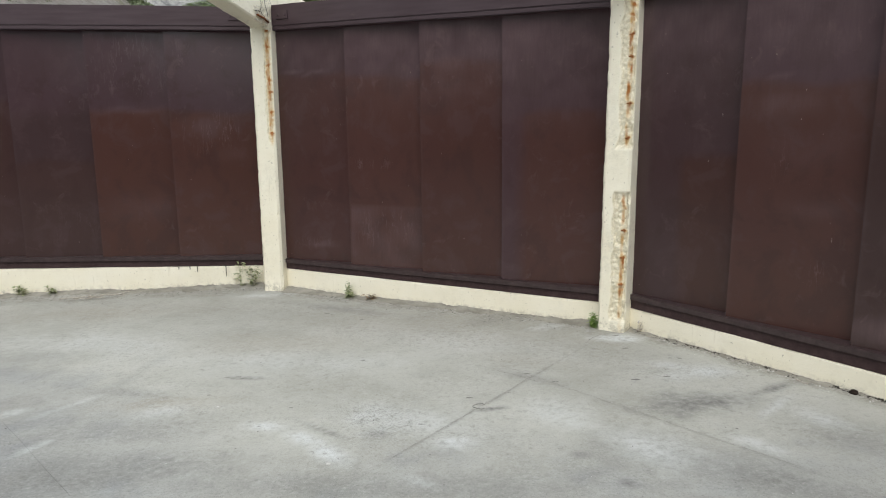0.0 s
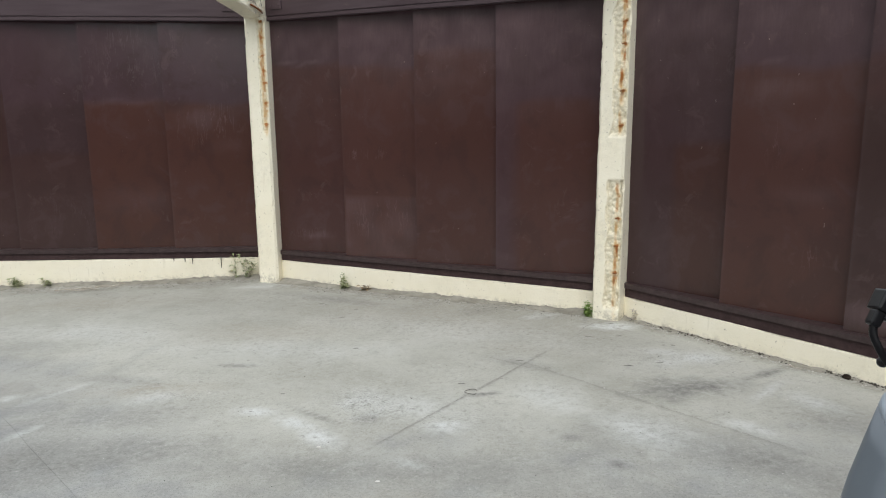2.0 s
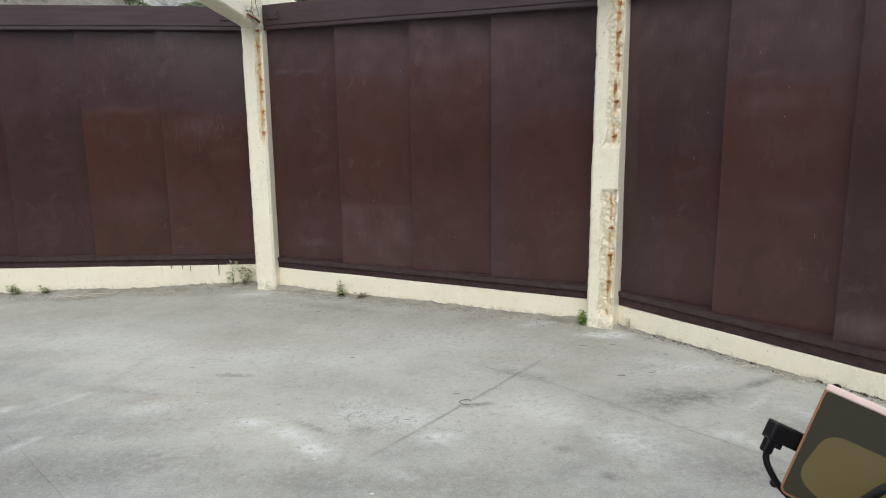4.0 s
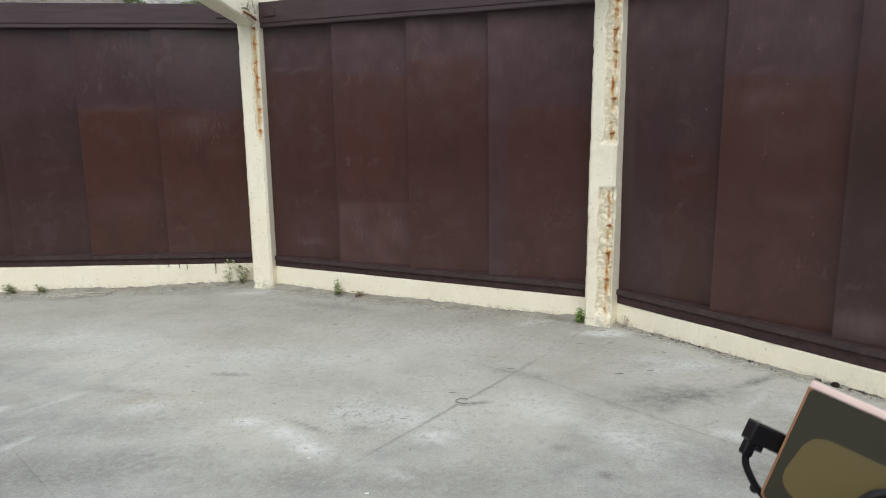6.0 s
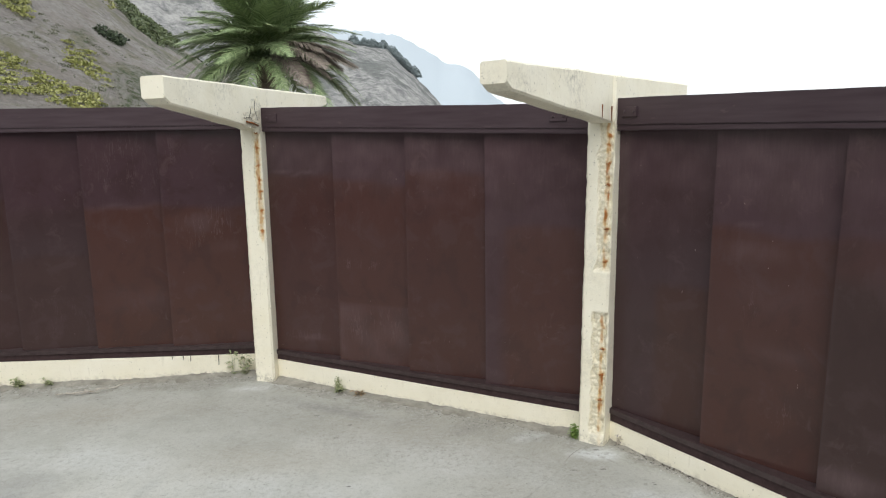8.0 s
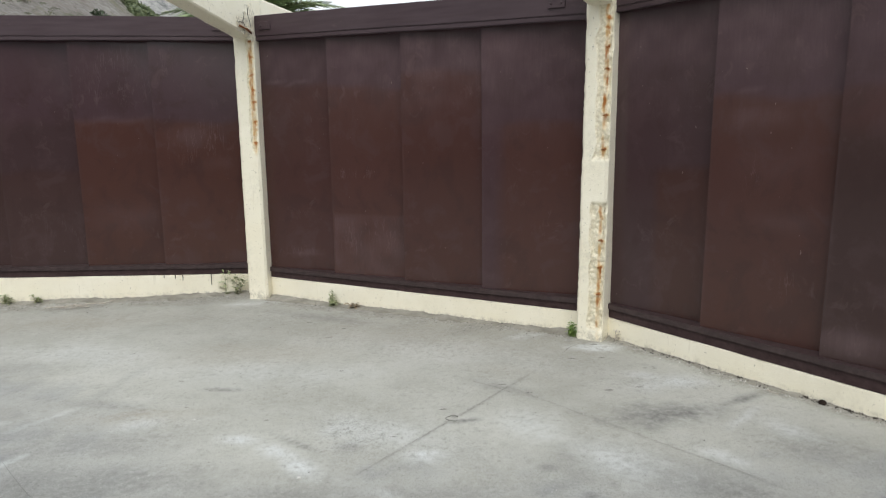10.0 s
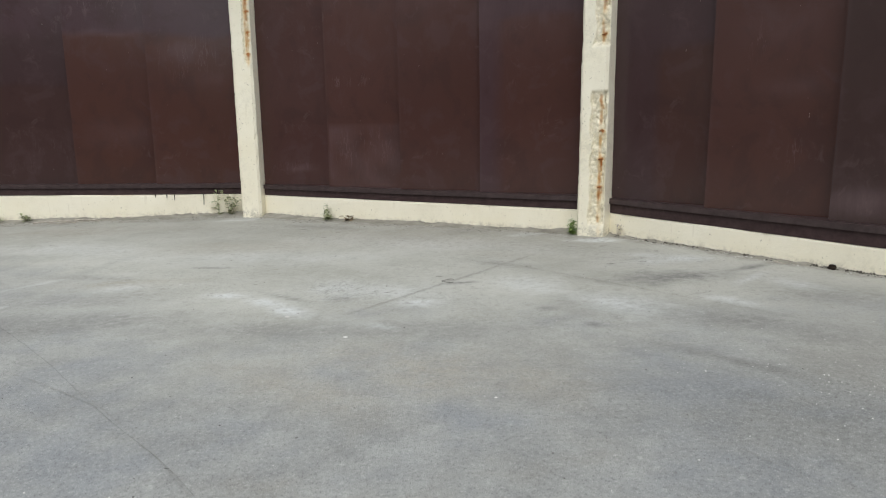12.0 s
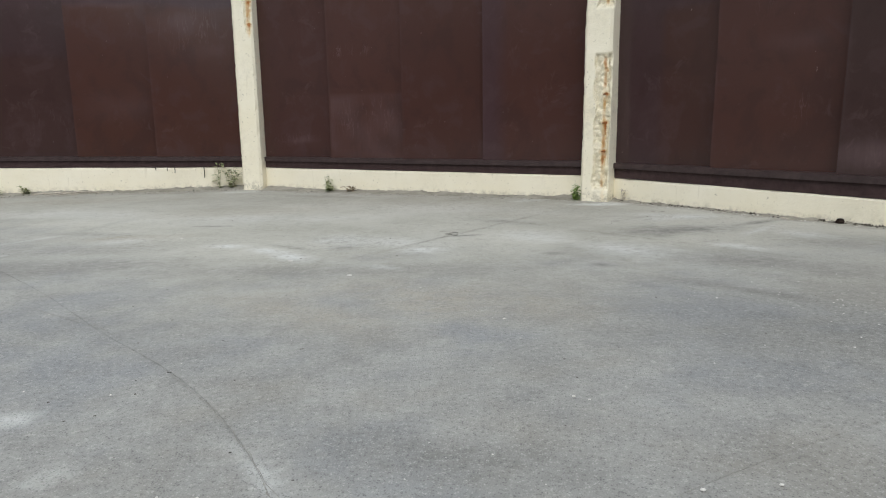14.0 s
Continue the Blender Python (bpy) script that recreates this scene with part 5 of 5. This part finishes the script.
def make_palm(x, y, z0, trunk, reach):
    palm = thing("palm_tree", Matrix.Translation((x, y, z0)), "date palm with arching green fronds and a dead brown skirt", "palm tree")
    pts = [(0.05 * math.sin(k), 0, trunk * k / 10) for k in range(11)]
    bm = tube(pts, 0.42, 18, 0.85)
    for v in bm.verts:
        n = 0.05 * math.sin(v.co.z * 26 + 3 * math.atan2(v.co.y, v.co.x)) + 0.04 * wobble(v.co.x, v.co.y, v.co.z, 3, 1)
        v.co.x *= 1 + n
        v.co.y *= 1 + n
    part("trunk", bm, MAT_BARK, palm)
    r = random.Random(21)
    shapes = [frond(reach, d, 30 + k) for k, d in enumerate((0.55, 1.05, 1.5, 1.95))]
    meshes = []
    for k, bm in enumerate(shapes):
        me = bpy.data.meshes.new("frond")
        bm.to_mesh(me)
        bm.free()
        me.materials.append(MAT_PALM)
        meshes.append(me)
    dead = meshes[1].copy()
    dead.materials.clear()
    dead.materials.append(MAT_PALM_DEAD)
    count = 126
    for k in range(count):
        t = k / (count - 1)
        rise = 88 - 74 * t ** 1.45 + r.uniform(-7, 7)
        turn = k * 137.5 + r.uniform(-12, 12)
        me = meshes[min(3, int(t * 3.4 + r.uniform(0, 0.6)))]
        ob = new("frond", me)
        ob.parent = palm
        ob.matrix_basis = Matrix.Translation((0, 0, trunk + 0.25 * (1 - t))) @ Matrix.Rotation(radians(turn), 4, "Z") @ Matrix.Rotation(radians(-rise), 4, "Y") @ Matrix.Rotation(radians(r.uniform(-25, 25)), 4, "X") @ Matrix.Scale(r.uniform(0.82, 1.08), 4)
    for k in range(20):
        ob = new("dead_frond", dead)
        ob.parent = palm
        ob.matrix_basis = Matrix.Translation((0, 0, trunk)) @ Matrix.Rotation(radians(-60 + k * 6.5 + r.uniform(-9, 9)), 4, "Z") @ Matrix.Rotation(radians(r.uniform(-34, -8)), 4, "Y") @ Matrix.Scale(r.uniform(0.85, 1.12), 4)
        if k == 0:
            ob["label"] = "dry brown hanging frond"
    return palm


make_palm(-6.15, 26.5, 0.0, 4.80, 3.25)


# ---------------------------------------------------------------- scrub on the slope, trees on the bluff
def scrub(name, spots, material, seed, label, category, blades=46, squat=0.55):
    """Clumps of many small leaf faces, joined."""
    r = random.Random(seed)
    vs, fs = [], []
    for x, y, z, size in spots:
        for _ in range(blades):
            u, w = r.uniform(0, 6.283), r.random() ** 0.5
            h = r.random()
            p = Vector((x + size * w * math.cos(u) * (1 - 0.4 * h), y + size * w * math.sin(u) * (1 - 0.4 * h), z - 0.1 * size + size * squat * h * (1.15 - 0.6 * w)))
            d = Vector((r.gauss(0, 1), r.gauss(0, 1), r.gauss(0.4, 0.8))).normalized()
            e = d.cross(Vector((r.gauss(0, 1), r.gauss(0, 1), r.gauss(0, 1)))).normalized()
            s = size * r.uniform(0.10, 0.22)
            b = len(vs)
            vs += [p - d * s, p + e * s * 0.6, p + d * s, p - e * s * 0.6]
            fs.append((b, b + 1, b + 2, b + 3))
    ob = rand_mesh([tuple(v) for v in vs], fs, name, material)
    tagged(ob, label, category, kind="stuff")


def hill_spot(bearing, dist):
    x, y = dist * math.sin(radians(bearing)), dist * math.cos(radians(bearing))
    return x, y, float(hill_height(np.array(x), np.array(y)))


MAT_SCRUB = leaf_mat("grey_green_scrub", (0.09, 0.105, 0.06, 1), (0.19, 0.195, 0.125, 1))
MAT_ICE = leaf_mat("yellow_green_ground_cover", (0.22, 0.24, 0.07, 1), (0.40, 0.39, 0.15, 1))
MAT_DARK_SCRUB = leaf_mat("dark_scrub", (0.022, 0.035, 0.018, 1), (0.055, 0.075, 0.035, 1))
MAT_GREEN_SCRUB = leaf_mat("green_scrub", (0.075, 0.10, 0.05, 1), (0.17, 0.20, 0.10, 1))
MAT_FAR_TREE = leaf_mat("far_tree_leaf", (0.19, 0.23, 0.235, 1), (0.30, 0.345, 0.345, 1))
rs = random.Random(77)


def spots(bearings, dists, count, size, keep=0.0):
    out = []
    while len(out) < count:
        x, y, z = hill_spot(rs.uniform(*bearings), rs.uniform(*dists))
        if wobble(x, y, 0, 0.11, 5) > keep:
            out.append((x, y, z, size * rs.uniform(0.6, 1.5)))
    return out


scrub("hillside_scrub", spots((-42, -19), (28, 90), 1500, 0.24, -0.05), MAT_SCRUB, 1, "grey-green low scrub on the bare slope", "scrub", 26)
scrub("hillside_scrub", spots((-27.0, -25.2), (39, 43), 60, 0.36, -1) + spots((-25.4, -24.3), (38, 41), 26, 0.30, -1) + spots((-29.5, -25.0), (33.5, 36.5), 120, 0.34, -1)
      + spots((-33, -29.6), (33, 37), 90, 0.34, -0.4) + spots((-30.3, -28.8), (43, 46), 40, 0.4, -1) + spots((-25.4, -23.6), (55, 60), 40, 0.38, -0.4), MAT_ICE, 2,
      "yellow-green ground cover on the slope", "scrub", 40, 0.35)
scrub("hillside_scrub", spots((-23.2, -19.8), (60, 80), 320, 0.75, -0.6) + spots((-22.4, -20.8), (55, 61), 60, 0.6, -1), MAT_GREEN_SCRUB, 7, "dull green scrub covering the upper slope", "scrub", 46, 0.5)
scrub("hillside_scrub", spots((-24.6, -23.3), (47.5, 49.5), 18, 0.50, -1) + spots((-20.5, -17), (86, 112), 200, 1.2, -0.5), MAT_DARK_SCRUB, 3, "dark green bushes on the slope", "scrub", 70, 0.8)
tree_spots = []
for k in range(60):
    b = -6.6 + 4.8 * k / 59 + rs.uniform(-0.15, 0.15)
    x, y, z = hill_spot(b, 216 + rs.uniform(-4, 5))
    tree_spots.append((x, y, z + rs.uniform(-0.6, 1.1), rs.uniform(0.8, 2.3)))
scrub("far_woods", tree_spots, MAT_FAR_TREE, 4, "far dark trees along the top of the bluff", "trees", 260, 1.25)


# ---------------------------------------------------------------- the hand controller with a phone clipped to it, held up in front
MM = 0.001
PX, PY, PZ = Vector((0.898, -0.0752, -0.4336)), Vector((0.4401, 0.1501, 0.8853)), Vector((-0.0015, -0.9858, 0.1679))
hold = Matrix((PX, PY, PZ)).transposed().to_4x4()
hold.translation = (0.2411, 0.2662, 1.3735)
# one shell in two tones: skylit top, shaded sides
MAT_SHELL_LIT = plain("lit_grey_blue_plastic", (0.31, 0.365, 0.425, 1), (0.34, 0.395, 0.455, 1), 8, 0.42, 0.02)
MAT_SHELL_SHADED = plain("shaded_grey_plastic", (0.105, 0.128, 0.150, 1), (0.125, 0.148, 0.170, 1), 8, 0.42, 0.02)
MAT_BLACK = plain("black_plastic", (0.004, 0.004, 0.005, 1), (0.007, 0.007, 0.008, 1), 30, 0.30, 0.02, 0.0, 0.3)
MAT_EDGE = plain("copper_phone_edge", (0.22, 0.105, 0.055, 1), (0.30, 0.15, 0.08, 1), 40, 0.35, 0.0, 0.6)
MAT_ROSE = plain("rose_phone_frame", (0.62, 0.47, 0.43, 1), (0.68, 0.53, 0.49, 1), 40, 0.35, 0.0, 0.1)
MAT_GLASS = plain("dark_phone_glass", (0.026, 0.024, 0.014, 1), (0.032, 0.029, 0.018, 1), 3, 0.22, 0.0, 0.0, 0.16)
# colour of the reflection painted on the phone glass
MAT_OLIVE = plain("olive_screen_reflection", (0.085, 0.066, 0.024, 1), (0.10, 0.078, 0.030, 1), 3, 0.22, 0.0, 0.0, 0.22)
MAT_WHITE_MARK = plain("white_print", (0.30, 0.33, 0.37, 1), (0.34, 0.37, 0.41, 1), 3, 0.5, 0)
MAT_RED_MARK = plain("red_print", (0.10, 0.014, 0.014, 1), (0.12, 0.018, 0.018, 1), 3, 0.5, 0)

remote = thing("hand_controller", hold, "grey-blue hand controller with a phone and black cables, held up", "controller")


def rounded_plate(x0, x1, y0, y1, z0, z1, radius, bevel=0.0, seg=6):
    """A plate with rounded corners in x and y."""
    bm = bmesh.new()
    ring = []
    for cx, cy, start in ((x1 - radius, y1 - radius, 0), (x0 + radius, y1 - radius, 90), (x0 + radius, y0 + radius, 180), (x1 - radius, y0 + radius, 270)):
        for k in range(seg + 1):
            a = radians(start + 90 * k / seg)
            ring.append((cx + radius * math.cos(a), cy + radius * math.sin(a)))
    lo = [bm.verts.new((x, y, z0)) for x, y in ring]
    hi = [bm.verts.new((x, y, z1)) for x, y in ring]
    bm.faces.new(lo[::-1])
    top = bm.faces.new(hi)
    for k in range(len(ring)):
        bm.faces.new((lo[k], lo[(k + 1) % len(ring)], hi[(k + 1) % len(ring)], hi[k]))
    if bevel:
        bmesh.ops.bevel(bm, geom=list(top.edges), offset=bevel, segments=3, affect="EDGES")
    return bm


def scaled(bm, m=None):
    bmesh.ops.scale(bm, vec=(MM, MM, MM), verts=bm.verts)
    if m is not None:
        bmesh.ops.transform(bm, matrix=m, verts=bm.verts)
    return bm


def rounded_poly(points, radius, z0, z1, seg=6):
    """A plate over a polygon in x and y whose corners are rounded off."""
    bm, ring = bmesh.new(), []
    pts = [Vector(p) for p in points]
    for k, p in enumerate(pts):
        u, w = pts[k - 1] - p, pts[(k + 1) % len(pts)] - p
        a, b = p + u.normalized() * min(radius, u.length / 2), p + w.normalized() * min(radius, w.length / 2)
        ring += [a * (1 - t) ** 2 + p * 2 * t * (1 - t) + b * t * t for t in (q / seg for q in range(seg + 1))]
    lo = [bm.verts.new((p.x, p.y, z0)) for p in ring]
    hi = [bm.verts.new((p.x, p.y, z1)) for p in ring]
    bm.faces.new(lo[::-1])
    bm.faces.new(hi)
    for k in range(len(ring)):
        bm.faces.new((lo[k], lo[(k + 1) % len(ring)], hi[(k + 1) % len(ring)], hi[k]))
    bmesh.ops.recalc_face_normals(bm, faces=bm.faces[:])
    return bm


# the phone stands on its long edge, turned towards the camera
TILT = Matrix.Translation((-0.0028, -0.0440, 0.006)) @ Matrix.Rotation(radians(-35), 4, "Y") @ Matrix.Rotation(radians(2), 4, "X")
PH = 46.0
phone = part("phone", scaled(rounded_plate(0, 66, -6, PH, -3.6, 0, 3, 0.6), TILT), MAT_EDGE, remote, "phone in a copper-edged case")
part("phone_glass", scaled(rounded_plate(1.0, 65, -5.0, PH - 2.6, -0.4, 0.30, 2.4), TILT), MAT_GLASS, phone, "dark glossy phone face")
# a reflection in the glass, modelled as a slanted olive plate
part("phone_reflection", scaled(rounded_poly(((3.4, 3.0), (8.0, 27.0), (50, 27.5), (56, 0.0), (20.0, -2.5)), 8, 0.26, 0.55), TILT), MAT_OLIVE, phone, "olive reflection on the phone glass, built as a rounded plate")
part("phone_rim", scaled(bm_box(0.2, 65.8, PH - 3.0, PH + 0.3, -3.4, 0.9, 0.9, 3), TILT), MAT_ROSE, phone, "pale rose upper rim")
plug = part("cable_plug", scaled(bm_box(-14.0, 2.5, -31.4, -22.6, -6, 2.5, 1.0)), MAT_BLACK, remote, "black right-angle cable plug")
part("plug_neck", scaled(bm_box(-13.4, -9.0, -37.6, -30.8, -4, 1.0, 1.2, 3)), MAT_BLACK, plug)
part("plug_foot", scaled(bm_box(-9.5, -6.2, -34.0, -30.8, -4, 1.0, 0.8)), MAT_BLACK, plug)
cable_points = [(-11, -33, -1.5), (-9.8, -39.5, -1.5), (-5.7, -44.4, -0.5), (0.6, -48.7, 0), (7.4, -51.7, 3), (13.8, -54, 4), (24, -54.6, 5), (37.8, -52.7, 5), (55.4, -45.6, 3), (62, -46, -4)]
part("cable", scaled(tube(smooth_line(cable_points, 60), 1.5, 10)), MAT_BLACK_RUBBER, remote, "black charging cable", smooth=True)
loop_points = [(52, -50, 8), (56, -40, 34), (46, -27, 44), (30, -21, 46), (14.2, -25.5, 46), (9.6, -32.3, 44), (7.9, -39.2, 41), (8.3, -44.1, 38), (10.8, -49.1, 35), (16.8, -53.1, 31), (23.6, -55.7, 27), (31.7, -60.5, 22), (40, -72, 15)]
part("cable", scaled(tube(smooth_line(loop_points, 60), 1.8, 10)), MAT_BLACK_RUBBER, remote, "black looped cable", smooth=True)


# body: a short rounded grip with a slanted top, its lighter tone painted as skylight
def grip_rings(stages):
    """Rounded-rectangle rings along the grip: (height, how far it follows the slant, scale)."""
    bm, rings = bmesh.new(), []
    for y, follow, k in stages:
        ring = []
        for cx, cz, start in ((1, 1, 0), (-1, 1, 90), (-1, -1, 180), (1, -1, 270)):
            for q in range(9):
                a = radians(start + 90 * q / 8)
                x, z = 37 + k * (cx * 14 + 13 * math.cos(a)), -1 + k * (cz * 6 + 13 * math.sin(a))
                ring.append(bm.verts.new((x, y - 0.58 * z * follow, z)))
        rings.append(ring)
    n = len(rings[0])
    for a, b in zip(rings, rings[1:]):
        for q in range(n):
            bm.faces.new((a[q], a[(q + 1) % n], b[(q + 1) % n], b[q])).smooth = True
    bm.faces.new(rings[0])
    bm.faces.new(rings[-1])
    bmesh.ops.recalc_face_normals(bm, faces=bm.faces[:])
    return bm


body = part("shell", scaled(grip_rings([(-112, 0, 0.72), (-109, 0, 0.86), (-104, 0.1, 0.94), (-96, 0.2, 0.97), (-82, 0.6, 0.99), (-71, 1, 1.0)])), MAT_SHELL_SHADED, remote, "grip in a darker grey that stands for its shade")
top_shell = part("top_shell", scaled(grip_rings([(-71, 1, 1.0), (-68, 1, 1.0), (-66, 1, 0.985), (-64.6, 1, 0.95), (-64, 1, 0.88)])), MAT_SHELL_LIT, remote, "slanted top in a paler blue-grey that stands for skylight")
SLANT = Matrix.Translation((0.0282, -0.0634, -0.001)) @ Matrix.Rotation(radians(-59.9), 4, "X") @ Matrix.Rotation(radians(-8), 4, "Z")
part("button_plate", scaled(rounded_plate(-11.2, 11.2, -5.6, 5.6, -1.5, 0.8, 5.0, 0.6), SLANT), MAT_BLACK, top_shell, "black oval button plate")
bm = bmesh.new()
bmesh.ops.create_cone(bm, cap_ends=True, segments=14, radius1=1.3, radius2=1.3, depth=0.3, matrix=Matrix.Translation((-2.4, 0.6, 0.95)))
part("button_mark", scaled(bm, SLANT), MAT_WHITE_MARK, top_shell, "pale round mark")
part("button_mark", scaled(bm_box(1.6, 5.0, -0.6, 0.6, 0.7, 1.0), SLANT), MAT_RED_MARK, top_shell, "small dull red mark")
part("port_cover", scaled(rounded_plate(-11.5, -4.5, 12.2, 15.2, -1.0, 0.9, 1.4, 0.4), SLANT), MAT_BLACK, top_shell, "small black port cover")
part("phone_clip", scaled(bm_box(20, 62, -58, -44.0, -14, 5.0, 2.2)), MAT_BLACK, remote, "black clip under the phone")
bm = bmesh.new()
bmesh.ops.create_uvsphere(bm, u_segments=12, v_segments=8, radius=2.2, matrix=Matrix.Translation((-0.5, -48.5, -3)))
part("clip_knob", scaled(bm), MAT_BLACK, remote, smooth=True)
